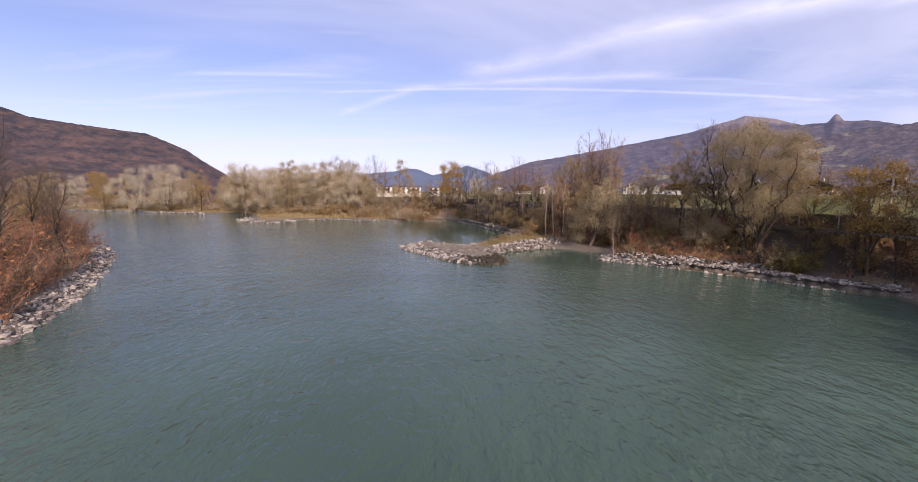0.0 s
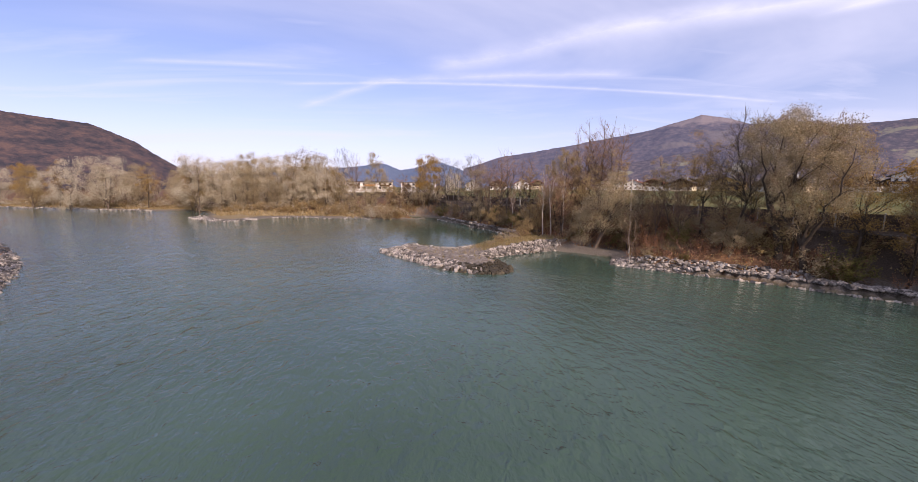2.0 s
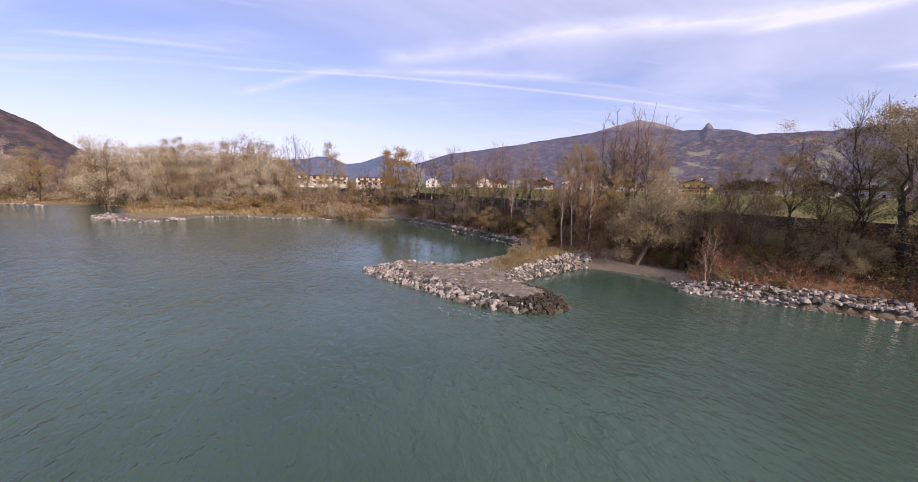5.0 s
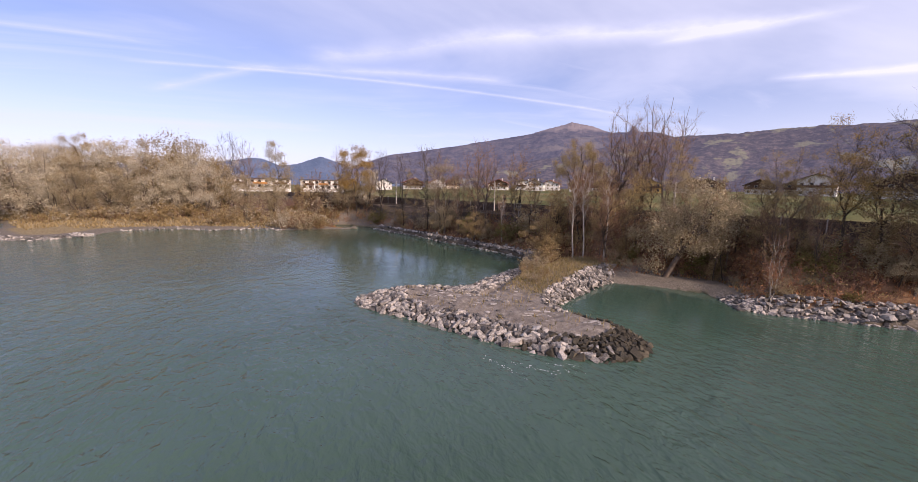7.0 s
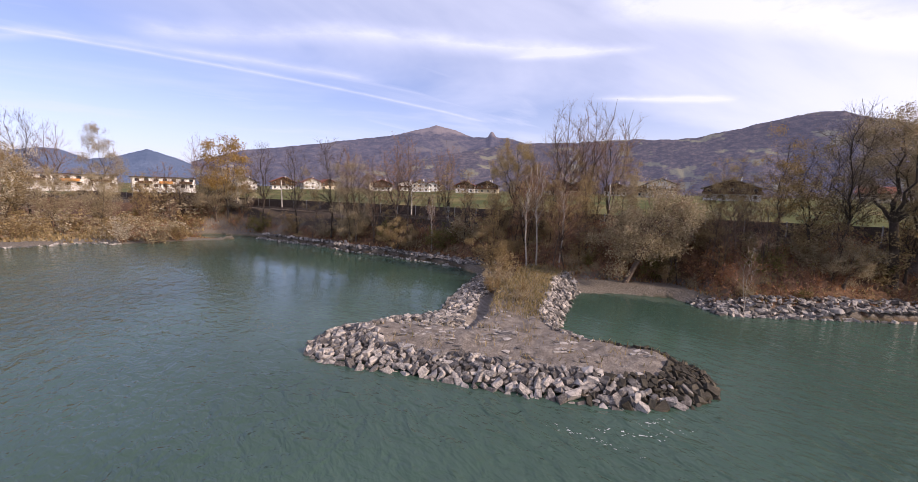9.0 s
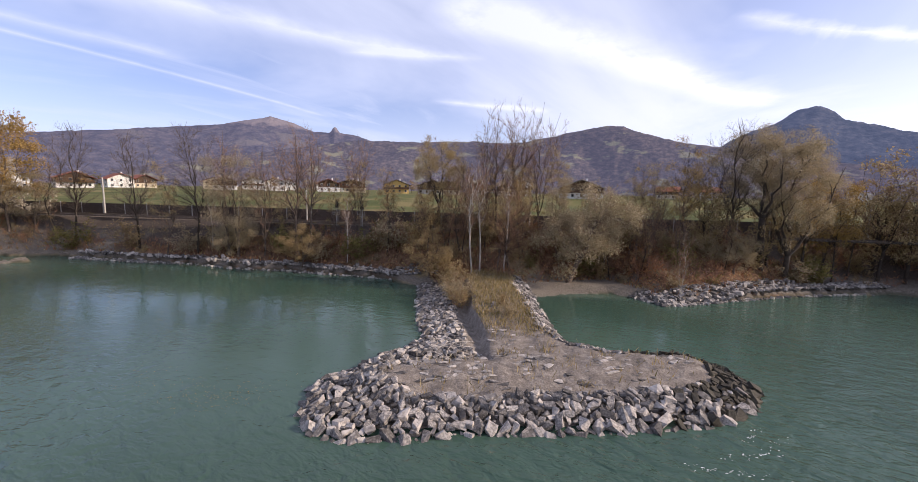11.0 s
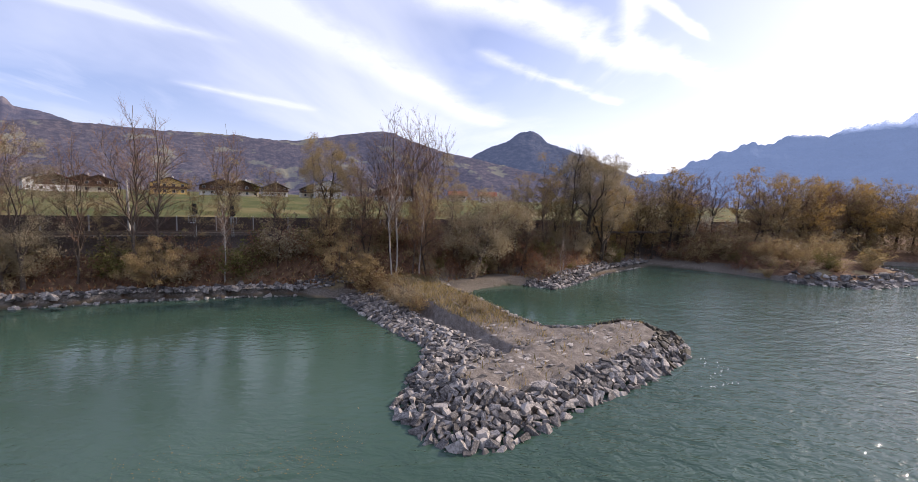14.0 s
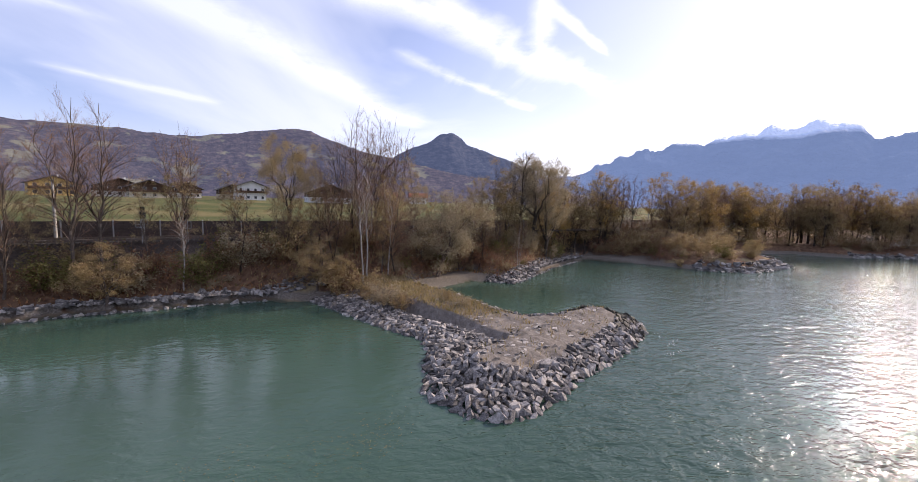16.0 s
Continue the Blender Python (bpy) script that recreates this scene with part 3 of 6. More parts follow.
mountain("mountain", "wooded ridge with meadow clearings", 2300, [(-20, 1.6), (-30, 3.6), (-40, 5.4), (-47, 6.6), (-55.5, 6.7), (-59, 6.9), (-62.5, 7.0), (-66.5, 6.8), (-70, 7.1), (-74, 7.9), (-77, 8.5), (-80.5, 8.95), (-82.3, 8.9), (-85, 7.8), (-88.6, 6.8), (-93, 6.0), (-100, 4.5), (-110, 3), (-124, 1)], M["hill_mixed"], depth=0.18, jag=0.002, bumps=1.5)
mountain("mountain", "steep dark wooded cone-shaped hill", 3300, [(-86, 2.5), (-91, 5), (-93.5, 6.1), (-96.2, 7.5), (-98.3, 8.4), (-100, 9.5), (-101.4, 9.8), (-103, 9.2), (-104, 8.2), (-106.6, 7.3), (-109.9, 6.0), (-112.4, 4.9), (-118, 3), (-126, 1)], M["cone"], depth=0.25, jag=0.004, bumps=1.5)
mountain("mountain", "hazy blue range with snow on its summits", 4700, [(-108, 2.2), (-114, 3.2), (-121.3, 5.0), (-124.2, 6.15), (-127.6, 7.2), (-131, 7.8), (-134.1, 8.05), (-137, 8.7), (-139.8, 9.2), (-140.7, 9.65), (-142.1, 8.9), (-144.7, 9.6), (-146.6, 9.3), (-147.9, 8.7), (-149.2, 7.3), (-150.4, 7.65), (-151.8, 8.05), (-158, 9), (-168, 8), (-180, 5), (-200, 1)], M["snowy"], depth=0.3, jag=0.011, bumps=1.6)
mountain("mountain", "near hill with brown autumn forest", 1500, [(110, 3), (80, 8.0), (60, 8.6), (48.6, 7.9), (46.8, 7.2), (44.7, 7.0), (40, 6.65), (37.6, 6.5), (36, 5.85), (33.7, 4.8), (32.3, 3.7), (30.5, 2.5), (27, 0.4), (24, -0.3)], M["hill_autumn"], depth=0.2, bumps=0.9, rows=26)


# ---------------------------------------------------------------- building blocks
def mesh_from(name, verts, faces, mats, index=None, smooth_faces=False):
    me = bpy.data.meshes.new(name)
    me.from_pydata(verts, [], faces)
    for m in mats if isinstance(mats, (list, tuple)) else [mats]:
        me.materials.append(m)
    if index is not None:
        me.polygons.foreach_set("material_index", np.asarray(index, np.int32))
    if smooth_faces:
        me.polygons.foreach_set("use_smooth", np.ones(len(faces), bool))
    return me


def part(name, data, parent, label="", m=None):
    ob = new(name, data)
    ob.parent = parent
    if m is not None:
        ob.matrix_basis = m
    if label:
        ob["label"] = label
    return ob


def thing(name, x, y, z, label, category, group="", kind="", turn=0.0, scale=1.0):
    ob = new(name)
    ob.empty_display_size = 0.5
    ob.matrix_basis = pose(x, y, z, 0, 0, turn) @ Matrix.Scale(scale, 4)
    return tagged(ob, label, category, group, kind)


class Shape:
    """Collects boxes, tubes and quads for one mesh."""

    def __init__(self):
        self.v, self.f = [], []

    def add(self, verts, faces):
        n = len(self.v)
        self.v += [tuple(p) for p in verts]
        self.f += [tuple(i + n for i in q) for q in faces]

    def box(self, x0, y0, z0, x1, y1, z1):
        self.add([(x0, y0, z0), (x1, y0, z0), (x1, y1, z0), (x0, y1, z0), (x0, y0, z1), (x1, y0, z1), (x1, y1, z1), (x0, y1, z1)],
                 [(0, 3, 2, 1), (4, 5, 6, 7), (0, 1, 5, 4), (1, 2, 6, 5), (2, 3, 7, 6), (3, 0, 4, 7)])

    def prism(self, outline, y0, y1):
        """An outline in x and z drawn out along y."""
        n = len(outline)
        self.add([(x, y0, z) for x, z in outline] + [(x, y1, z) for x, z in outline],
                 [tuple(range(n)), tuple(range(2 * n - 1, n - 1, -1))] + [(i, i + n, (i + 1) % n + n, (i + 1) % n) for i in range(n)])

    def tube(self, pts, radii, sides=5):
        pts = [Vector(p) for p in pts]
        n0 = len(self.v)
        for i, (p, r) in enumerate(zip(pts, radii)):
            d = (pts[min(i + 1, len(pts) - 1)] - pts[max(i - 1, 0)]).normalized()
            a = d.orthogonal().normalized() if abs(d.z) > 0.99 else d.cross(Vector((0, 0, 1))).normalized()
            b = d.cross(a)
            for k in range(sides):
                t = 2 * math.pi * k / sides
                self.v.append(tuple(p + (a * math.cos(t) + b * math.sin(t)) * r))
        for i in range(len(pts) - 1):
            for k in range(sides):
                k2 = (k + 1) % sides
                a = n0 + i * sides
                self.f.append((a + k, a + k2, a + sides + k2, a + sides + k))
        self.f.append(tuple(n0 + (len(pts) - 1) * sides + k for k in range(sides)))

    def spike(self, p, q, r):
        """A thin three-sided twig."""
        d = q - p
        a = Vector((d.y, -d.x, 0.01)).normalized() * r
        b = d.cross(a).normalized() * r
        n = len(self.v)
        self.v += [tuple(p + a), tuple(p - a * 0.5 + b * 0.87), tuple(p - a * 0.5 - b * 0.87), tuple(q)]
        self.f += [(n, n + 1, n + 3), (n + 1, n + 2, n + 3), (n + 2, n, n + 3)]

    def leaf(self, p, s, rng, droop=0.0):
        a = Vector((rng.gauss(0, 1), rng.gauss(0, 1), rng.gauss(0, 0.7) - droop)).normalized()
        b = a.cross(Vector((rng.gauss(0, 1), rng.gauss(0, 1), rng.gauss(0, 1)))).normalized()
        n = len(self.v)
        self.v += [tuple(p + a * s), tuple(p - a * s * 0.6 + b * s * 0.7), tuple(p - a * s * 0.6 - b * s * 0.7)]
        self.f.append((n, n + 1, n + 2))

    def mesh(self, name, mats, smooth_faces=False):
        return mesh_from(name, self.v, self.f, mats, None, smooth_faces)


def rock_mesh(name, seed, mat, flat=0.7):
    """A quarried block: the hull of scattered corners, angular, with one or two broad split faces."""
    rng = random.Random(seed)
    bm = bmesh.new()
    long, rough = rng.uniform(0.55, 0.95), rng.uniform(0.05, 0.42)
    for cx in (-1, 1):
        for cy in (-1, 1):
            for cz in (-1, 1):
                for k in range(rng.choice((1, 2, 2, 3))):
                    bm.verts.new((cx * rng.uniform(rough, 1.0), cy * long * rng.uniform(rough, 1.0), cz * flat * rng.uniform(rough, 1.0)))
    h = bmesh.ops.convex_hull(bm, input=bm.verts)
    bmesh.ops.delete(bm, geom=[e for e in h["geom_interior"] if isinstance(e, bmesh.types.BMVert)], context="VERTS")
    bmesh.ops.dissolve_limit(bm, angle_limit=radians(14), verts=bm.verts, edges=bm.edges)
    bmesh.ops.triangulate(bm, faces=[f for f in bm.faces if len(f.verts) > 4])
    me = bpy.data.meshes.new(name)
    bm.to_mesh(me)
    bm.free()
    me.materials.append(mat)
    return me


ROCKS = [rock_mesh("stone", 40 + i, M["stone"], random.Random(i).uniform(0.42, 0.85)) for i in range(22)]
WET_ROCKS = [rock_mesh("stone", 90 + i, M["wet"], random.Random(i).uniform(0.45, 0.8)) for i in range(9)]
RUBBLE_SRC = [([tuple(v.co) for v in me.vertices], [tuple(p.vertices) for p in me.polygons]) for me in ROCKS]


def rock_pose(rng, x, y, z, s, lay=25):
    return pose(x, y, z, rng.uniform(-lay, lay), rng.uniform(-lay, lay), rng.uniform(0, 360)) @ Matrix.Diagonal((s * rng.uniform(0.9, 1.55), s * rng.uniform(0.85, 1.2), s * rng.uniform(0.75, 1.2), 1))


def laid_pose(rng, x, y, z, s, normal, lay=12):
    """A stone bedded on a slope."""
    q = Vector((0, 0, 1)).rotation_difference(Vector(normal)).to_matrix().to_4x4()
    return Matrix.Translation((x, y, z)) @ q @ pose(0, 0, 0, rng.gauss(0, lay), rng.gauss(0, lay), rng.uniform(0, 360)) @ Matrix.Diagonal((s * rng.uniform(0.95, 1.4), s * rng.uniform(0.85, 1.15), s * rng.uniform(0.85, 1.2), 1))


def rubble(shape, rng, x, y, z, s, lay=25, m=None):
    v, f = rng.choice(RUBBLE_SRC)
    m = m or rock_pose(rng, x, y, z, s, lay)
    shape.add([m @ Vector(p) for p in v], f)


# ---------------------------------------------------------------- the groyne
G_WATER = [(-13.9, 96.2), (-13.2, 93.6), (-10.9, 90.5), (-9.4, 88.9), (-6.3, 83.6), (-3.2, 79.0), (0.0, 75.0), (3.2, 72.7), (6.5, 71.9), (9.9, 73.5), (10.8, 77.2),
           (8.6, 82), (8.2, 86), (10.5, 88), (15, 90.6), (22, 94.2), (30, 97), (32, 108), (22, 113.5), (15, 108.6), (10.4, 105.7), (5.5, 102), (2.9, 99.8), (-0.3, 99.4),
           (-3.8, 100.2), (-8.6, 101.2), (-12.6, 98.8)]
G_TOP = [(-7.8, 96.3), (-4.2, 96.4), (-2.4, 93.0), (-0.6, 90.7), (5.4, 93.9), (9.9, 97.6), (16.7, 101), (22, 105), (30, 106), (29, 99), (21, 97.3), (14.6, 93.0), (9.3, 90.0),
         (6.6, 86.8), (6.3, 82), (8.4, 77.8), (7.6, 75.8), (5.0, 75.0), (2.3, 77.0), (-1.0, 81.2), (-3.6, 85.2), (-6.6, 88.9), (-8.4, 92.6)]
CREST = [(-7, 95.8), (-3.5, 91.8), (0.5, 86.5), (3.5, 81.5), (6.6, 77.2)]          # the paved back of the head


def groyne_height(P):
    din, dout = inside(P, G_TOP), inside(P, G_WATER)
    du, dw = seg_distance(P, G_TOP), seg_distance(P, G_WATER)
    x, y = P[:, 0], P[:, 1]
    stem = smooth(x + 0.5 * (y - 90), 3, 12)
    ripple = 0.05 * np.sin(x * 1.3 + np.sin(y * 0.9)) + 0.04 * np.sin(y * 1.7 - x * 0.6)
    back = smooth(seg_distance(P, CREST, False), 3.4, 0.6)
    rise = smooth(x + 0.4 * (y - 95), 3, 22)
    top = 0.95 + 0.46 * np.maximum(back, stem) + 0.62 * rise + ripple
    s = du / np.maximum(du + dw, 1e-6)
    cut = ((y - 89.9) > 0.58 * (x + 0.6)) & (x > -4.6) & (y > 90.5)         # the eroded side
    low = np.where(du < 2.2, 0.18 + 0.5 * smooth(du, 0.8, 2.2), 0.68 * np.clip(1 - (du - 2.2) / np.maximum(du - 2.2 + dw, 1e-6), 0, 1) ** 0.8)
    edge = np.clip(1 - du / 0.45, 0, 1)
    slope = np.where(cut, low + (top - 0.18) * edge, top * (1 - s) ** 0.85)
    return np.where(din, top, np.where(dout, slope - 0.25 * np.clip(1 - dw / 0.8, 0, 1), -0.30 - 0.9 * np.clip(dw / 1.6, 0, 1))), din, dout, cut, du, dw, stem


def groyne_material():
    m = material("groyne_earth", [(0.085, 0.072, 0.061), (0.175, 0.150, 0.128), (0.31, 0.275, 0.235)], 1.4, 0.95, 1.0, 3.0)
    return m


def build_groyne():
    g = thing("groyne", 0, 0, 0, "T-shaped stone groyne with silt top and dry grass", "groyne")
    gx, gy = np.arange(-17, 33, 0.4), np.arange(69, 116, 0.4)
    X, Y = np.meshgrid(gx, gy)
    P = np.stack([X.ravel(), Y.ravel()], -1)
    z, din, dout, cut, du, dw, stem = groyne_height(P)
    z = z + soft_noise(P, 0.9, 5) * 0.16 + soft_noise(P, 2.4, 9) * 0.06 - 0.42 * smooth(du, 0, 0.9) * ~din * ~cut
    near = dout | (dw < 2.2)
    me = grid_mesh("core", gx, gy, z, groyne_material(), {}, near)
    part("core", me, g, "grey-brown silt and earth with dry tufts")
    rng = random.Random(11)
    cells, count = {}, 0

    def free(x, y, r, tight=0.66):
        ci, cj = int(x // 2), int(y // 2)
        for a in (-1, 0, 1):
            for b in (-1, 0, 1):
                for px, py, pr in cells.get((ci + a, cj + b), ()):
                    if (px - x) ** 2 + (py - y) ** 2 < (tight * (r + pr)) ** 2:
                        return False
        cells.setdefault((ci, cj), []).append((x, y, r))
        return True

    rest, wetrest = Shape(), Shape()
    tries = [(rng.uniform(-15.5, 30), rng.uniform(70, 115)) for i in range(70000)]
    tp = np.array(tries)
    zz, din, dout, cut, du, dw, stem = groyne_height(tp)
    gxs = (groyne_height(tp + np.array([0.6, 0]))[0] - groyne_height(tp - np.array([0.6, 0]))[0])
    gys = (groyne_height(tp + np.array([0, 0.6]))[0] - groyne_height(tp - np.array([0, 0.6]))[0])
    # the largest blocks lie along the water, smaller ones fill the slope above them
    for low, high, near, far_ in ((0.40, 0.58, 0.15, 0.7), (0.27, 0.46, 0.05, 9.0), (0.18, 0.32, 0.05, 9.0), (0.11, 0.18, 0.1, 9.0)):
        for i, (x, y) in enumerate(tries):
            if (din[i] and (du[i] > 0.25 or cut[i])) or x > 26 or not near <= (dw[i] if dout[i] else -dw[i]) < far_ or (cut[i] and du[i] < (0.6 if x < 1.5 else 1.9) and x > -4):
                continue
            head = stem[i] < 0.25
            if not head and low > 0.4 or (cut[i] and x > -4 and high > 0.6) or (low < 0.15 and rng.random() < 0.5):
                continue
            r = rng.uniform(low, high) * (1.0 if head and x < 2 else 0.86)
            if not free(x, y, r):
                continue
            wetside = head and y < 81 and rng.random() < 0.12 + 0.85 * float(smooth(np.array(x), 0.0, 5.0))
            zr = max(zz[i], -0.12) + r * (0.20 if low > 0.4 else 0.08)
            m = laid_pose(rng, x, y, zr, r, (-np.clip(gxs[i], -0.7, 0.7), -np.clip(gys[i], -0.7, 0.7), 1), 14 if low > 0.15 else 8)
            if count < 330 and head and low > 0.15 and (y > 79 or low > 0.3):
                part("stone", rng.choice(WET_ROCKS if wetside else ROCKS), g, "", m)
                count += 1
            else:
                rubble(wetrest if wetside else rest, rng, x, y, 0, r, 0, m)
    # weathered paving slabs that show through the silt of the head
    for i in range(2600):
        x, y = rng.uniform(-10, 14), rng.uniform(73, 98)
        P1 = np.array([[x, y]])
        z1, di, do, cu, du1, dw1, st = groyne_height(P1)
        bk = seg_distance(P1, CREST, False)[0]
        if di[0] and st[0] < 0.6 and rng.random() < (0.85 if bk < 1.8 else 0.30) and noise.noise((x * 0.3, y * 0.3, 4)) > -0.25 and free(x, y, 0.26, 0.8):
            q = rng.uniform(0.2, 0.46)
            rubble(rest, rng, x, y, 0, 0, 0, pose(x, y, z1[0] - 0.02, rng.gauss(0, 4), rng.gauss(0, 4), rng.gauss(-52, 16)) @ Matrix.Diagonal((q * rng.uniform(1.0, 1.7), q * rng.uniform(0.7, 1.1), 0.10, 1)))
    part("rubble", rest.mesh("rubble", M["rubble"]), g, "smaller grey rubble stones")["kind"] = "stuff"
    if wetrest.v:
        part("rubble", wetrest.mesh("rubble", M["wet"]), g, "dark wet rubble stones")["kind"] = "stuff"
    return g


# ---------------------------------------------------------------- riprap along the banks
def along(poly, step):
    out, carry = [], 0.0
    for (x0, y0), (x1, y1) in zip(poly, poly[1:]):
        L = math.hypot(x1 - x0, y1 - y0)
        t = carry
        while t < L:
            out.append((x0 + (x1 - x0) * t / L, y0 + (y1 - y0) * t / L, (x1 - x0) / L, (y1 - y0) / L))
            t += step
        carry = t - L
    return out


def riprap(line, inward, width, size, step, label, singles=0, seed=1, lift=0.05):
    """Stones laid along a shore line; inward: +1 when land lies to the left of its direction."""
    ob = thing("riprap", 0, 0, 0, label, "riprap")
    rng = random.Random(seed)
    rest, n = Shape(), 0
    pts = []
    for x, y, dx, dy in along(line, step):
        rows = max(1, int(width / step))
        for k in range(-1, rows):
            u = (k + rng.uniform(-0.3, 0.5)) * step
            pts.append((x - dy * u * inward + rng.uniform(-0.3, 0.3) * step, y + dx * u * inward + rng.uniform(-0.3, 0.3) * step))
    zz = land_height(np.array(pts))[0]
    for (x, y), z in zip(pts, zz):
        r = size * rng.choice((0.55, 0.75, 0.9, 1.0, 1.2, 1.5)) * rng.uniform(0.9, 1.1)
        z = max(z, -0.12) + lift
        if n < singles:
            part("stone", rng.choice(ROCKS), ob, "", rock_pose(rng, x, y, z, r))
            n += 1
        else:
            rubble(rest, rng, x, y, z, r)
    if rest.v:
        part("rubble", rest.mesh("rubble", M["rubble"]), ob)["kind"] = "stuff"
    return ob


# ---------------------------------------------------------------- trees and shrubs
def wander(rng, p, d, length, n, bend, lift):
    """A crooked line that grows from p along d."""
    pts, d = [Vector(p)], Vector(d).normalized()
    for i in range(n):
        d = (d + Vector((rng.gauss(0, bend), rng.gauss(0, bend), rng.gauss(0, bend * 0.6) + lift))).normalized()
        pts.append(pts[-1] + d * (length / n))
    return pts


def at(pts, t):
    k = min(t, 0.999) * (len(pts) - 1)
    i = int(k)
    return pts[i].lerp(pts[i + 1], k - i), (pts[i + 1] - pts[i]).normalized()


def two_part(name, wood, wood_mat, fol, fol_mat):
    """Twigs and leaves in one mesh."""
    n = len(wood.f)
    sh = Shape()
    sh.v, sh.f = list(wood.v), list(wood.f)
    sh.add(fol.v, fol.f)
    return mesh_from(name, sh.v, sh.f, [M[wood_mat], M[fol_mat or wood_mat]], [0] * n + [1] * len(fol.f))


def crown_tree(seed, H=20.0, r0=0.3, fork=0.3, forks=4, R=0.3, base=0.3, puffs=40, puff=0.085, squash=0.75, leaves=0, leaf=0.1, foliage=None, bark="bark", twig="twig", bare=0.15, twigs=10, twig_len=1.4,
               twig_r=0.014, droop=0.0, lean=(0.0, 0.0), sides=5, reach=0.55, core=0.5, rise=0.5, low=0.25):
    """A trunk that forks into leaders; branches run from them to clumps of twigs and leaves that fill the crown."""
    rng, r = random.Random(seed), np.random.RandomState(seed)
    wood, fine = Shape(), Shape()
    axis = Vector((lean[0], lean[1], 1)) * H
    trunk = wander(rng, (0, 0, -0.5), (lean[0], lean[1], 1), fork * H + 0.5, 5, 0.06, 0.0)
    wood.tube(trunk, [r0 * (1.35, 1.05, 0.95, 0.9, 0.85, 0.8)[i] for i in range(6)], 7)
    top = trunk[-1]
    stock = [(trunk[i], r0 * 0.5, (trunk[i] - trunk[i - 1]).normalized()) for i in (3, 4, 5) if trunk[i].z > low * H]
    a0 = rng.uniform(0, 6.28)
    for k in range(forks):
        a = a0 + 6.283 * k / forks + rng.uniform(-0.4, 0.4)
        out = 0.12 if k == 0 else reach * rng.uniform(0.7, 1.15)
        zt = H * (0.96 if k == 0 else rng.uniform(0.72, 0.93)) * (0.90 if leaves else 1.0)
        end = Vector((axis.x * zt / H + math.cos(a) * R * H * out, axis.y * zt / H + math.sin(a) * R * H * out, zt))
        c1 = top.lerp(end, 0.35) + Vector((math.cos(a), math.sin(a), 0)) * R * H * 0.22 * rng.uniform(0.2, 1.1) - Vector((0, 0, 0.04 * H * rng.random()))
        pts, n = [], 8
        for i in range(n + 1):
            t = i / n
            p = top * (1 - t) ** 2 + c1 * 2 * t * (1 - t) + end * t * t
            pts.append(p + Vector((rng.gauss(0, 1), rng.gauss(0, 1), 0)) * 0.014 * H * min(1, 3 * t * (1.2 - t)))
        rr = r0 * (0.80 if k == 0 else rng.uniform(0.5, 0.72))
        rad = [rr * (1 - 0.93 * (i / n) ** 0.7) + 0.012 for i in range(n + 1)]
        wood.tube(pts, rad, sides)
        for i in range(1, n + 1):
            stock.append((pts[i], rad[i], (pts[i] - pts[i - 1]).normalized()))
            stock.append((pts[i].lerp(pts[i - 1], 0.5), rad[i], (pts[i] - pts[i - 1]).normalized()))
    # clump centres spread through the crown
    zc, rz = (base + 1) / 2 * H, (1 - base) / 2 * H
    cents = []
    for k in range(puffs):
        best, bd = None, -1
        for q in range(9):
            v = Vector((rng.gauss(0, 1), rng.gauss(0, 1), rng.gauss(0, 1))).normalized()
            rad = core + (1 - core) * rng.random() ** 0.6
            lob = 0.84 + 0.5 * noise.noise((v.x * 1.5 + seed, v.y * 1.5, v.z * 1.5))
            z = zc + v.z * rz * rad * min(lob, 1.0) * 0.96
            c = Vector((axis.x * z / H + v.x * R * H * rad * lob, axis.y * z / H + v.y * R * H * rad * lob, z))
            d = min([(c - o).length for o in cents] or [9])
            if d > bd:
                best, bd = c, d
        cents.append(best)
    LP, share = [], []
    for c in cents:
        src = min(stock, key=lambda o: (o[0] - c).length + 1.6 * max(0, o[0].z - c.z + 0.10 * H) + rng.uniform(0, 0.06 * H))
        p, rp, tg = src
        d = (c - p).length
        mid = p.lerp(c, 0.5) + tg * d * 0.18 + Vector((rng.gauss(0, 0.06), rng.gauss(0, 0.06), -0.05 + 0.08 * rise)) * d
        rb = max(0.022, min(rp * 0.55, 0.02 + 0.011 * d))
        q1, q2 = p.lerp(mid, 0.55) + Vector((rng.gauss(0, 0.03), rng.gauss(0, 0.03), 0)) * d, mid.lerp(c, 0.55)
        wood.tube([p, q1, q2, c], [rb, rb * 0.75, rb * 0.5, 0.012], 3)
        pr = puff * H * rng.uniform(0.7, 1.35)
        for w in range(twigs):
            t = rng.random()
            s0 = q1.lerp(q2, t * 2) if t < 0.5 else q2.lerp(c, t * 2 - 1)
            e = (c - q1).normalized() * 0.7 + Vector((rng.gauss(0, 0.55), rng.gauss(0, 0.55), rng.gauss(rise, 0.4)))
            e = s0 + e.normalized() * twig_len * rng.uniform(0.5, 1.3)
            fine.spike(s0, e, twig_r)
            if leaves == 0 and rng.random() < 0.6:
                f = s0.lerp(e, rng.uniform(0.3, 0.7))
                fine.spike(f, f + ((e - s0).normalized() + Vector((rng.gauss(0, 0.5), rng.gauss(0, 0.5), rng.gauss(0.2, 0.3)))).normalized() * twig_len * 0.5, twig_r * 0.8)
        w = rng.uniform(0.5, 1.4) * (pr / (puff * H)) ** 2
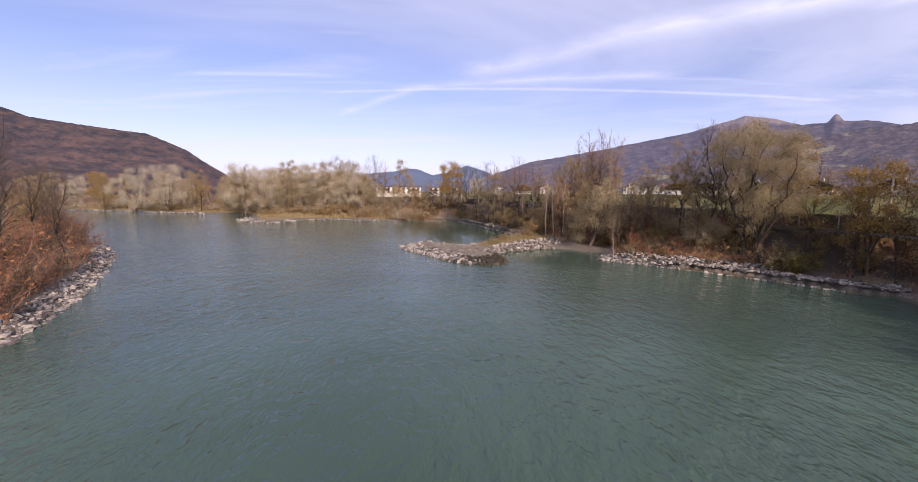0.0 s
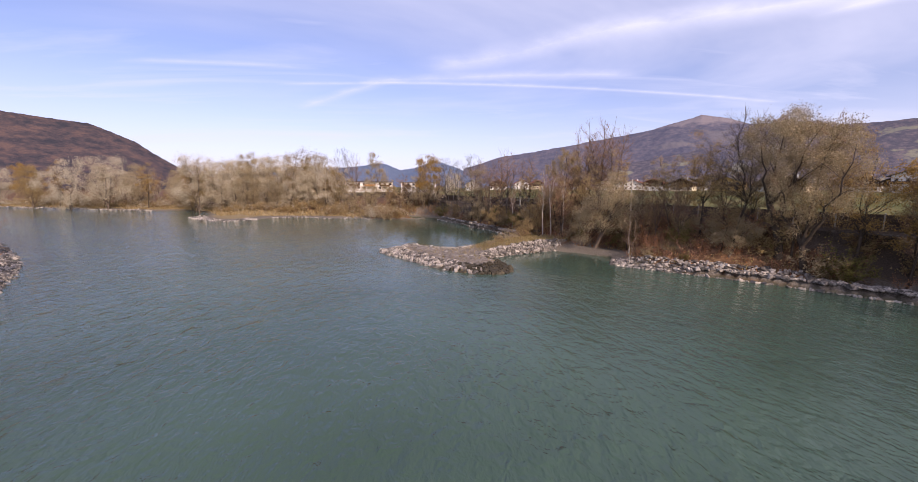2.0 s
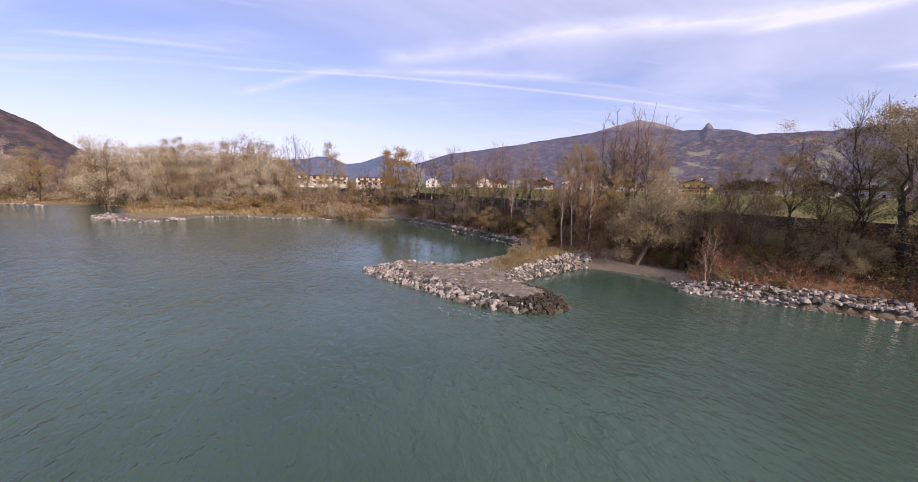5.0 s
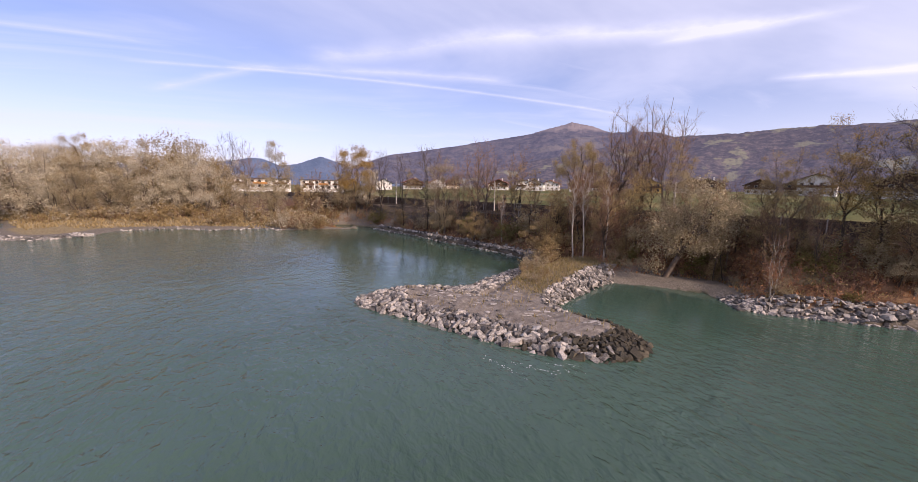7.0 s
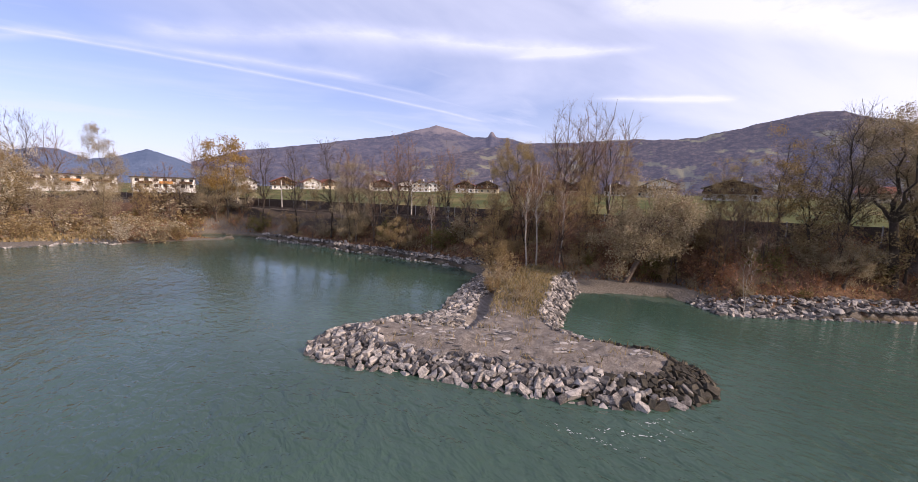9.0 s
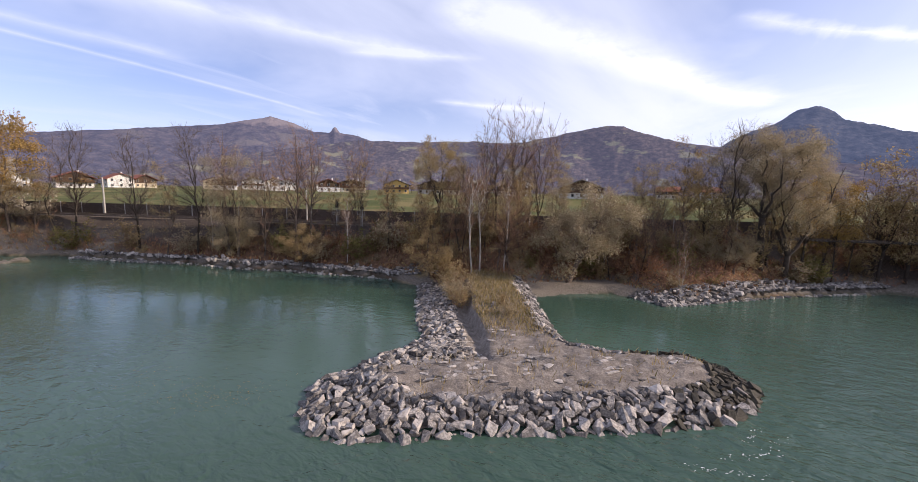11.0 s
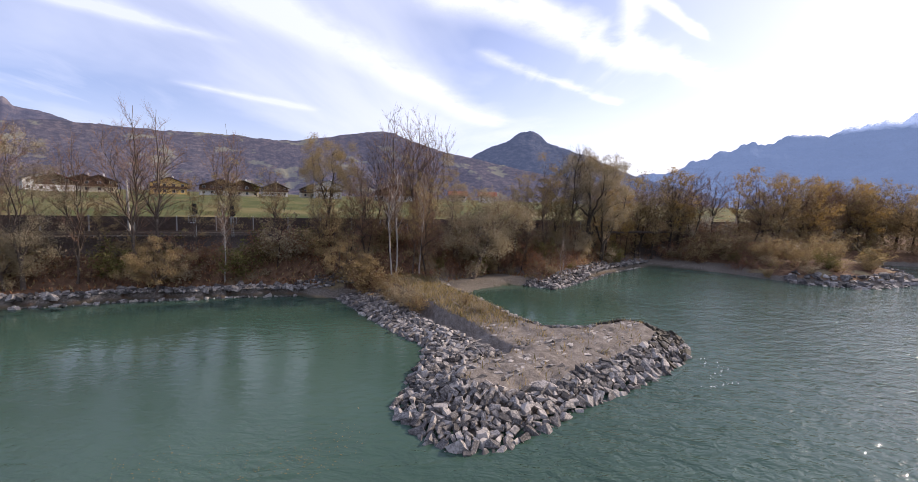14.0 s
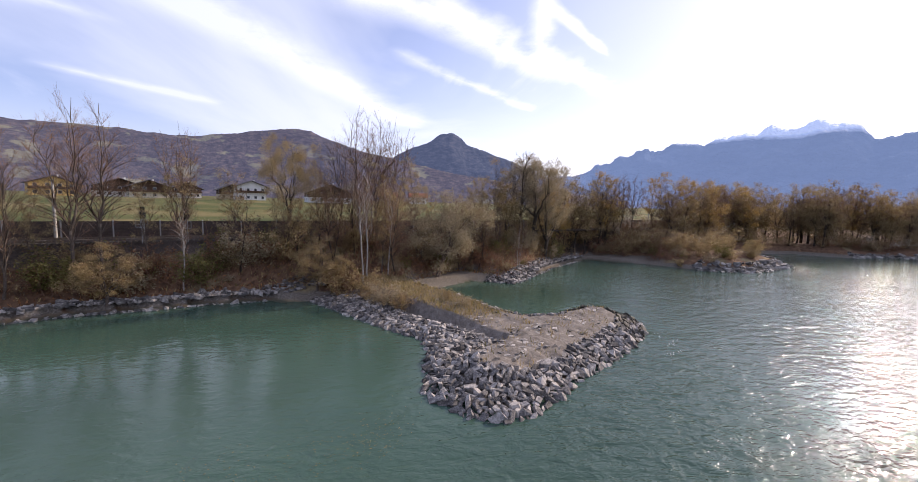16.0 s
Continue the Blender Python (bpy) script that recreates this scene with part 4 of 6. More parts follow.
        share.append(0.05 * w if rng.random() < bare else w)
        LP.append((c, pr))
    fol = Shape()
    if leaves and foliage:
        num = (np.array(share) / sum(share) * leaves).astype(int)
        pos = []
        for (c, pr), n in zip(LP, num):
            v = r.randn(n, 3)
            v /= np.linalg.norm(v, axis=1)[:, None]
            rad = r.rand(n, 1) ** 0.42
            pp = v * rad * pr * np.array([1, 1, squash]) * (0.85 + 0.4 * np.sin(v[:, :1] * 4 + c.x) * np.cos(v[:, 1:2] * 5 + c.z))
            pp[:, 2] -= droop * H * r.rand(n) ** 2
            pos.append(pp + np.array(c))
        pos = np.concatenate(pos)
        pos = pos[pos[:, 2] > 0.3]
        n = len(pos)
        a, b = r.randn(n, 3), r.randn(n, 3)
        a[:, 2] -= 0.4
        a /= np.linalg.norm(a, axis=1)[:, None]
        b = np.cross(a, b)
        b /= np.linalg.norm(b, axis=1)[:, None]
        sz = leaf * r.uniform(0.55, 1.35, (n, 1))
        tri = np.stack([pos + a * sz, pos - a * sz * 0.6 + b * sz * 0.7, pos - a * sz * 0.6 - b * sz * 0.7], 1).reshape(-1, 3)
        fol.v = [tuple(p) for p in tri.tolist()]
        fol.f = [(3 * k, 3 * k + 1, 3 * k + 2) for k in range(n)]
    k = H / max(p[2] for p in fine.v + fol.v)
    for sh in (wood, fine, fol):
        sh.v = [(p[0], p[1], p[2] * k) for p in sh.v]
    return [("trunk", wood.mesh("trunk", M[bark], True), ""), ("crown", two_part("crown", fine, twig, fol, foliage), "")]


def shrub_meshes(seed, H, W, stems=9, twigs=16, leaves=500, leaf=0.13, foliage="leaf_tan", twig="twig_red"):
    rng = random.Random(seed)
    wood, fol, tips = Shape(), Shape(), []
    for s in range(stems):
        a = rng.uniform(0, 6.28)
        d = Vector((math.cos(a) * W / H * rng.uniform(0.2, 1), math.sin(a) * W / H * rng.uniform(0.2, 1), 1))
        st = wander(rng, (math.cos(a) * 0.15 * W, math.sin(a) * 0.15 * W, -0.25), d, H * rng.uniform(0.6, 1.1), 4, 0.16, -0.02)
        wood.spike(st[0], st[2] + (st[2] - st[1]) * 0.3, 0.032)
        wood.spike(st[2], st[4], 0.02)
        for w in range(twigs):
            p, dd = at(st, 0.2 + 0.8 * rng.random())
            e = (dd * 0.6 + Vector((rng.gauss(0, 0.7), rng.gauss(0, 0.7), rng.gauss(0.3, 0.5)))).normalized()
            q = p + e * H * rng.uniform(0.12, 0.3)
            wood.spike(p, q, 0.013)
            tips.append((p, q))
    for i in range(leaves):
        p, q = rng.choice(tips)
        c = p.lerp(q, rng.uniform(0.1, 1.1)) + Vector((rng.gauss(0, 0.12), rng.gauss(0, 0.12), rng.gauss(0, 0.1)))
        if c.z > 0.05:
            fol.leaf(c, leaf * rng.uniform(0.6, 1.3), rng, 0.3)
    return wood, fol, twig, foliage


def bare_tree(seed, **k):
    """A leafless tree: steep leaders and sprays of fine upright twigs."""
    a = dict(r0=0.17, fork=0.30, forks=3, R=0.22, base=0.20, puffs=92, puff=0.05, twigs=11, twig_len=1.5, twig_r=0.012, rise=0.75, reach=0.5, core=0.15, sides=4, low=0.18)
    a.update(k)
    return crown_tree(seed, **a)


def far_tree(seed, **k):
    """A dense round-crowned tree with foliage down to the ground, seen from far off."""
    a = dict(r0=0.32, fork=0.08, forks=5, R=0.33, base=0.0, puffs=52, puff=0.10, squash=0.85, leaves=9000, leaf=0.17, foliage="leaf_silver", bare=0.05, twigs=3, twig_r=0.03, sides=3, droop=0.04, core=0.4, low=0.05)
    a.update(k)
    return crown_tree(seed, **a)


def wood_tree(seed, **k):
    a = dict(r0=0.24, fork=0.26, forks=4, R=0.24, base=0.06, puffs=48, puff=0.08, leaves=3400, leaf=0.18, bark="bark_dark", twig="twig", bare=0.25, twigs=11, twig_len=2.0, twig_r=0.021, sides=3, core=0.25, low=0.1, rise=0.6)
    a.update(k)
    return crown_tree(seed, **a)


KINDS = {
    "bare": [bare_tree(1), bare_tree(2, fork=0.14, R=0.21, forks=4), bare_tree(3, bark="bark_dark", twig="twig_dark", R=0.22)],
    "willow": [crown_tree(4, r0=0.38, fork=0.24, forks=4, R=0.30, base=0.28, puffs=50, puff=0.07, leaves=34000, leaf=0.075, foliage="leaf_olive", bark="bark_dark", twig="twig", bare=0.15, droop=0.06, reach=0.7, low=0.1),
               crown_tree(5, r0=0.38, fork=0.16, forks=4, R=0.28, base=0.22, puffs=52, puff=0.07, leaves=34000, leaf=0.075, foliage="leaf_dun", bark="bark_dark", twig="twig", bare=0.18, droop=0.06, reach=0.75, low=0.1)],
    "round": [crown_tree(71, r0=0.46, fork=0.36, forks=5, R=0.33, base=0.46, puffs=46, puff=0.075, leaves=38000, leaf=0.08, foliage="leaf_dun", bark="bark_dark", twig="twig", bare=0.04, droop=0.04, reach=0.8, low=0.4)],
    "silver": [crown_tree(6, r0=0.24, fork=0.10, forks=4, R=0.25, base=0.06, puffs=48, puff=0.075, leaves=21000, leaf=0.078, foliage="leaf_dun", bare=0.14, droop=0.04, low=0.1),
               crown_tree(7, r0=0.26, fork=0.14, forks=3, R=0.27, base=0.10, puffs=46, puff=0.08, leaves=21000, leaf=0.078, foliage="leaf_dun", bare=0.14, droop=0.04, low=0.1),
               crown_tree(8, r0=0.24, fork=0.10, forks=4, R=0.20, base=0.02, puffs=46, puff=0.075, leaves=21000, leaf=0.078, foliage="leaf_dun", bare=0.18, droop=0.04, low=0.1)],
    "silverfar": [far_tree(51), far_tree(52, R=0.38), far_tree(53, bare=0.3, leaves=7000, twigs=9), far_tree(54, foliage="leaf_dun"), far_tree(55, R=0.29), far_tree(56, foliage="leaf_tan", R=0.31)],
    "gold": [crown_tree(9, r0=0.20, fork=0.30, forks=3, R=0.21, base=0.18, puffs=56, puff=0.065, leaves=11000, leaf=0.075, foliage="leaf_gold", bare=0.35, twigs=12, twig="twig_dark", bark="bark_dark", rise=0.7, core=0.2),
             crown_tree(10, r0=0.24, fork=0.16, forks=4, R=0.25, base=0.08, puffs=48, puff=0.08, leaves=11000, leaf=0.15, foliage="leaf_gold", bare=0.1, core=0.3)],
    "thin": [crown_tree(12, r0=0.14, fork=0.34, forks=3, R=0.17, base=0.12, puffs=48, puff=0.055, leaves=5200, leaf=0.085, foliage="leaf_olive", bare=0.3, twigs=9, rise=0.7, sides=4, core=0.2, low=0.12),
             crown_tree(13, r0=0.13, fork=0.36, forks=2, R=0.15, base=0.16, puffs=50, puff=0.05, leaves=1800, leaf=0.085, foliage="leaf_tan", bare=0.5, twigs=11, twig="twig", bark="bark_dark", rise=0.8, sides=4, core=0.2, low=0.12)],
    "wood": [wood_tree(15, foliage="leaf_olive"), wood_tree(16, foliage="leaf_tan", leaves=2600), wood_tree(17, foliage="leaf_gold", bare=0.4, leaves=2600), wood_tree(18, foliage="leaf_green"),
             bare_tree(19, r0=0.20, bark="bark_dark", twig="twig", twig_r=0.02, puffs=64, twigs=15, twig_len=2.0, R=0.25, base=0.08)],
    "birch": [bare_tree(14, r0=0.10, fork=0.12, R=0.20, puffs=34, twigs=7, twig_len=2.2, bark="bark_pale", twig_r=0.022)],
    "pale": [bare_tree(41, r0=0.14, fork=0.5, forks=2, R=0.12, base=0.35, puffs=50, twigs=11, bark="bark_pale")],
    "small": [crown_tree(42, r0=0.5, fork=0.14, forks=5, R=0.50, base=0.08, puffs=50, puff=0.11, leaves=16000, leaf=0.17, foliage="leaf_tan", bare=0.15, twigs=9, twig_len=2.4, twig_r=0.03),
              crown_tree(43, r0=0.5, fork=0.24, forks=3, R=0.42, base=0.04, puffs=50, puff=0.11, leaves=22000, leaf=0.15, foliage="leaf_dun", bare=0.10, twigs=8, twig_len=2.2, twig_r=0.03, lean=(0.18, -0.3), droop=0.06)],
}
LABELS = {"round": ("large willow with a round silvery-tan crown on a dark trunk", "tree"), "bare": ("tall leafless tree with fine grey twigs on the bank", "tree"), "willow": ("tall willow with thinning olive leaves on the bank", "tree"),
          "silver": ("silvery willow with pale autumn leaves by the river", "tree"), "gold": ("tree with patches of golden autumn leaves", "tree"),
          "silverfar": ("silvery willow with pale autumn leaves on the far bank", "tree"),
          "thin": ("slender riverside tree with sparse autumn leaves", "tree"), "wood": ("autumn woodland tree with thinning leaves", "tree"),
          "birch": ("small bare whitish sapling above the riprap", "tree"), "pale": ("slim tree with a whitish trunk", "tree"), "small": ("low spreading tree with tan autumn leaves", "tree")}
SHRUBS = {
    "brown": [shrub_meshes(21, 3, 1.6, 8, 16, 420, 0.085, "leaf_rust"), shrub_meshes(22, 3, 1.8, 9, 18, 260, 0.085, "leaf_rust"), shrub_meshes(27, 3, 1.5, 10, 22, 90, 0.085, "leaf_tan")],
    "tan": [shrub_meshes(23, 3, 1.7, 8, 13, 1700, 0.075, "leaf_tan"), shrub_meshes(24, 3, 1.9, 8, 13, 1700, 0.075, "leaf_dun", "twig")],
    "olive": [shrub_meshes(25, 3, 1.8, 8, 12, 1700, 0.075, "leaf_green", "twig"), shrub_meshes(26, 3, 1.8, 8, 12, 1700, 0.075, "leaf_olive", "twig")],
    "pale": [shrub_meshes(28, 3, 2.0, 8, 12, 1100, 0.075, "leaf_silver", "twig"), shrub_meshes(29, 3, 1.9, 8, 12, 1100, 0.075, "leaf_dun", "twig")],
}
SHRUB_MESH = {(k, i): two_part("shrub", q[0], q[2], q[1], q[3]) for k, l in SHRUBS.items() for i, q in enumerate(l)}
S_LABELS = {"brown": "brown leafless shrub with rusty leaves on the bank", "tan": "tan autumn shrub on the river bank", "olive": "olive-green leafy shrub on the river bank", "pale": "pale silvery willow shrub by the shore"}
FIRST = {}


def plant(kind, variant, x, y, z, H, turn, label, category, group, meshes, ref, name, widen=1.0):
    """The first of a kind is built from its parts, the others copy it."""
    key = (name, kind, variant)
    s = H / ref
    m = pose(x, y, z, 0, 0, turn) @ Matrix.Diagonal((s * widen, s * widen, s, 1))
    if key not in FIRST:
        ob = thing(name, 0, 0, 0, label, category, group)
        for n, me, lb in meshes:
            part(n, me, ob, lb)
        ob.matrix_basis = m
        FIRST[key] = ob
        return ob
    src = FIRST[key]
    ob = copy_thing(src, Matrix())
    ob.matrix_basis = m
    return ob


def tree(kind, x, y, top, variant=None, turn=None, widen=1.0, z=None):
    rng = random.Random(int(x * 131 + y * 717))
    z = height_at(x, y) if z is None else z
    v = rng.randrange(len(KINDS[kind])) if variant is None else variant
    return plant(kind, v, x, y, z - 0.1, top - z, rng.uniform(0, 360) if turn is None else turn, *LABELS[kind], "riverside trees", KINDS[kind][v], 20.0, "tree", widen)


def shrub(kind, x, y, H, widen=1.0, z=None):
    rng = random.Random(int(x * 977 + y * 389))
    v = rng.randrange(len(SHRUBS[kind]))
    s = H / 3.0
    ob = new("shrub", SHRUB_MESH[kind, v])
    ob.matrix_basis = pose(x, y, (height_at(x, y) if z is None else z) - 0.05, 0, 0, rng.uniform(0, 360)) @ Matrix.Diagonal((s * widen, s * widen, s, 1))
    return tagged(ob, S_LABELS[kind], "shrub", "bank shrubs")


SCRUB = [shrub_meshes(61 + i, 3, 2.2, 6, 7, 70 if i % 2 else 30, 0.12, ("leaf_rust", "leaf_tan", "leaf_rust", "leaf_green")[i], ("twig_red", "twig_dark", "twig_red", "twig")[i]) for i in range(4)]
LITE = {
    "brown": [shrub_meshes(31, 3, 1.6, 8, 11, 110, 0.10, "leaf_rust"), shrub_meshes(32, 3, 1.5, 8, 12, 40, 0.10, "leaf_tan"), shrub_meshes(36, 3, 1.5, 8, 12, 70, 0.10, "leaf_rust", "twig")],
    "tan": [shrub_meshes(33, 3, 1.8, 7, 9, 850, 0.06, "leaf_tan", "twig")],
    "olive": [shrub_meshes(34, 3, 1.8, 7, 9, 620, 0.08, "leaf_olive", "twig")],
    "farpale": [shrub_meshes(81, 3, 2.0, 5, 5, 260, 0.12, "leaf_silver", "twig"), shrub_meshes(82, 3, 2.0, 5, 5, 260, 0.12, "leaf_dun", "twig")],
    "fartan": [shrub_meshes(83, 3, 1.9, 5, 5, 260, 0.12, "leaf_tan", "twig")],
    "farolive": [shrub_meshes(84, 3, 1.9, 5, 5, 260, 0.12, "leaf_olive", "twig")],
    "dusky": [shrub_meshes(37, 3, 1.5, 9, 13, 25, 0.09, "leaf_rust", "twig_dark"), shrub_meshes(38, 3, 1.5, 9, 13, 40, 0.09, "leaf_rust", "twig_red")],
    "pale": [shrub_meshes(35, 3, 2.0, 7, 9, 850, 0.06, "leaf_silver", "twig"), shrub_meshes(39, 3, 2.0, 7, 9, 850, 0.06, "leaf_dun", "twig")],
}


class Thicket:
    """Shrubs too many to tell apart, joined by colour."""

    def __init__(self):
        self.v, self.f, self.i, self.mats = [], [], [], []

    def put(self, kind, x, y, H, widen, z):
        rng = random.Random(int(x * 977 + y * 389))
        wood, fol, tw, fo = rng.choice(SCRUB if kind == "scrub" else LITE[kind])
        s = H / 3.0
        m = pose(x, y, z - 0.05, 0, 0, rng.uniform(0, 360)) @ Matrix.Diagonal((s * widen, s * widen, s, 1))
        a = np.array(m)
        for sh, mat in ((wood, tw), (fol, fo)):
            if mat not in self.mats:
                self.mats.append(mat)
            n = len(self.v)
            p = np.array(sh.v) @ a[:3, :3].T + a[:3, 3]
            self.v += p.tolist()
            self.f += [tuple(k + n for k in q) for q in sh.f]
            self.i += [self.mats.index(mat)] * len(sh.f)

    def done(self, name, label, category="undergrowth"):
        me = mesh_from(name, self.v, self.f, [M[k] for k in self.mats], self.i)
        return tagged(new(name, me), label, category, kind="stuff")


def ground_cover(name, label, spots, heights, mats, size, tall, seed):
    """Loose blades and leaves standing on the ground, one quad each."""
    rng = random.Random(seed)
    v, f, mi = [], [], []
    for (x, y), z in zip(spots, heights):
        h, w = tall * rng.uniform(0.4, 1.2), size * rng.uniform(0.6, 1.4)
        a = rng.uniform(0, 6.28)
        cx, cy = math.cos(a) * w, math.sin(a) * w
        lx, ly = rng.gauss(0, 0.45) * h, rng.gauss(0, 0.45) * h
        n = len(v)
        v += [(x - cx, y - cy, z - 0.03), (x + cx, y + cy, z - 0.03), (x + cx * 0.3 + lx, y + cy * 0.3 + ly, z + h), (x - cx * 0.3 + lx * 0.9, y - cy * 0.3 + ly * 0.9, z + h * 0.92)]
        f.append((n, n + 1, n + 2, n + 3))
        mi.append(rng.randrange(len(mats)))
    return tagged(new(name, mesh_from(name, v, f, [M[k] for k in mats], mi)), label, "ground cover", kind="stuff")


# ---------------------------------------------------------------- railway
M["panel"] = material("noise_wall_panel", [(0.045, 0.034, 0.030), (0.075, 0.056, 0.048), (0.11, 0.083, 0.070)], 1.5, 0.8, 0.3, 12, vary=0.1, vary_by="object")
M["post"] = material("galvanised_post", [(0.30, 0.30, 0.29), (0.42, 0.42, 0.41)], 2, 0.5, 0.1, metal=0.3)
M["concrete"] = material("concrete_mast", [(0.30, 0.285, 0.26), (0.44, 0.42, 0.385)], 1.2, 0.85, 0.3)
M["sleeper"] = material("dirty_sleeper", [(0.09, 0.075, 0.062), (0.17, 0.145, 0.122)], 1.2, 0.9, 0.3)
M["rail"] = material("rail_steel", [(0.10, 0.075, 0.06), (0.20, 0.165, 0.14)], 2, 0.55, 0.1, metal=0.6)
M["black"] = material("signal_black", [(0.012, 0.012, 0.013), (0.022, 0.022, 0.023)], 2, 0.6, 0)
M["grey_metal"] = material("grey_lattice", [(0.30, 0.31, 0.31), (0.42, 0.43, 0.43)], 2, 0.5, 0, metal=0.3)
WALL_TURN = math.degrees(math.atan2(1, -0.393)) - 90


def along_wall(y, off=0.0):
    """A place off metres on the river side of the wall."""
    return wall_x(y) - off * WALL_COS, y - off * 0.393 * WALL_COS


def build_wall():
    gap = 5.5
    panel, post_s, coping = Shape(), Shape(), Shape()
    for k in range(5):
        panel.box(0.06, -0.045 - 0.01 * (k % 2), k * 0.45, gap - 0.06, 0.045 + 0.01 * (k % 2), k * 0.45 + 0.44)
    panel_me = panel.mesh("panel", M["panel"])
    post_s.box(-0.09, -0.10, -0.6, 0.09, -0.05, 2.4)
    post_s.box(-0.03, -0.05, -0.6, 0.03, 0.05, 2.4)
    post_s.box(-0.09, 0.05, -0.6, 0.09, 0.10, 2.4)
    post_me = post_s.mesh("post", M["post"])
    w = thing("noise_barrier", 0, 0, 0, "dark railway noise barrier with pale posts", "noise barrier", kind="structure")
    y = 330.0
    step = gap * WALL_COS
    while y > -160:
        m = pose(wall_x(y), y, WALL_BASE + 0.05, 0, 0, math.degrees(math.atan2(-step, 0.393 * step)))
        part("panel", panel_me, w, "", m)
        part("post", post_me, w, "", m)
        y -= step
    return w


def build_track(off, label):
    t = thing("railway_track", 0, 0, 0, label, "railway track", kind="structure")
    a, b = along_wall(300, off), along_wall(-140, off)
    L = math.hypot(a[0] - b[0], a[1] - b[1])
    ang = math.degrees(math.atan2(b[1] - a[1], b[0] - a[0]))
    m = pose(a[0], a[1], BED + 0.02, 0, 0, ang)
    for s in (-0.7175, 0.7175):
        r = Shape()
        r.box(0, s - 0.07, 0.18, L, s + 0.07, 0.21)
        r.box(0, s - 0.012, 0.21, L, s + 0.012, 0.31)
        r.box(0, s - 0.036, 0.31, L, s + 0.036, 0.35)
        part("rail", r.mesh("rail", M["rail"]), t, "", m)
    sl = Shape()
    for k in range(int(L / 0.65)):
        sl.box(k * 0.65, -1.3, 0.0, k * 0.65 + 0.25, 1.3, 0.18)
    part("sleepers", sl.mesh("sleepers", M["sleeper"]), t, "grey concrete sleepers", m)["kind"] = "stuff"


def build_mast(y, off):
    x, yy = along_wall(y, off)
    t = thing("catenary_mast", x, yy, BED - 0.1, "pale concrete catenary mast beside the railway", "mast", "catenary masts", turn=math.degrees(math.atan2(-1, 0.393)))
    s = Shape()
    s.tube([(0, 0, 0), (0, 0, 4), (0, 0, 8.2)], [0.20, 0.17, 0.13], 8)
    part("pole", s.mesh("pole", M["concrete"], True), t)
    s = Shape()
    s.box(-0.3, -0.3, -0.4, 0.3, 0.3, 0.25)
    part("foundation", s.mesh("foundation", M["concrete"]), t)
    s = Shape()
    s.tube([(0, 0, 7.3), (0, 2.9, 7.0)], [0.035, 0.03], 5)
    s.tube([(0, 0, 6.0), (0, 2.8, 6.9)], [0.03, 0.025], 5)
    part("bracket", s.mesh("bracket", M["grey_metal"]), t)


def build_signal(y, off, top):
    x, yy = along_wall(y, off)
    t = thing("railway_signal", x, yy, BED - 0.1, "railway signal on a lattice mast with service basket", "signal", "railway signals", turn=-25)
    s = Shape()
    for px in (-0.17, 0.17):
        s.tube([(px, 0, 0), (px, 0, top - 1.2)], [0.04, 0.04], 4)
    for k in range(int((top - 1.4) / 0.35)):
        s.box(-0.17, -0.02, 0.3 + k * 0.35, 0.17, 0.02, 0.34 + k * 0.35)
    part("lattice_mast", s.mesh("lattice_mast", M["grey_metal"]), t)
    s = Shape()
    s.box(-0.32, -0.12, top - 1.5, 0.32, 0.10, top - 0.65)
    s.box(-0.22, -0.12, top - 0.6, 0.22, 0.10, top)
    part("signal_head", s.mesh("signal_head", M["black"]), t, "black signal head")
    for k, (lx, lz) in enumerate(((-0.14, top - 0.85), (0.14, top - 0.85), (-0.14, top - 1.25), (0.14, top - 1.25), (0, top - 0.3))):
        s = Shape()
        s.tube([(lx, -0.11, lz), (lx, -0.32, lz)], [0.10, 0.11], 8)
        part("lamp_hood", s.mesh("lamp_hood", M["black"]), t)
    s = Shape()
    for z0 in (top - 1.75, top - 2.4):
        s.box(-0.7, -0.45, z0, 0.35, -0.41, z0 + 0.04)
        s.box(-0.7, 0.35, z0, 0.35, 0.39, z0 + 0.04)
        s.box(-0.7, -0.45, z0, -0.66, 0.39, z0 + 0.04)
    s.box(-0.7, -0.45, top - 2.75, 0.35, 0.39, top - 2.7)
    for px in (-0.68, 0.33):
        for py in (-0.43, 0.37):
            s.box(px - 0.02, py - 0.02, top - 2.7, px + 0.02, py + 0.02, top - 1.7)
    part("service_basket", s.mesh("service_basket", M["grey_metal"]), t)


# ---------------------------------------------------------------- houses
M["plaster"] = material("white_plaster", [(0.62, 0.61, 0.58), (0.78, 0.77, 0.74)], 0.4, 0.9, 0.1)
M["yellow"] = material("yellow_plaster", [(0.60, 0.40, 0.13), (0.72, 0.50, 0.19)], 0.4, 0.9, 0.1)
M["orange"] = material("orange_panels", [(0.46, 0.20, 0.05), (0.60, 0.30, 0.09)], 0.4, 0.8, 0.1)
M["cream"] = material("cream_plaster", [(0.58, 0.50, 0.36), (0.70, 0.62, 0.46)], 0.4, 0.9, 0.1)
M["timber"] = material("dark_timber", [(0.035, 0.020, 0.012), (0.075, 0.042, 0.024), (0.12, 0.07, 0.04)], 1.0, 0.8, 0.3)
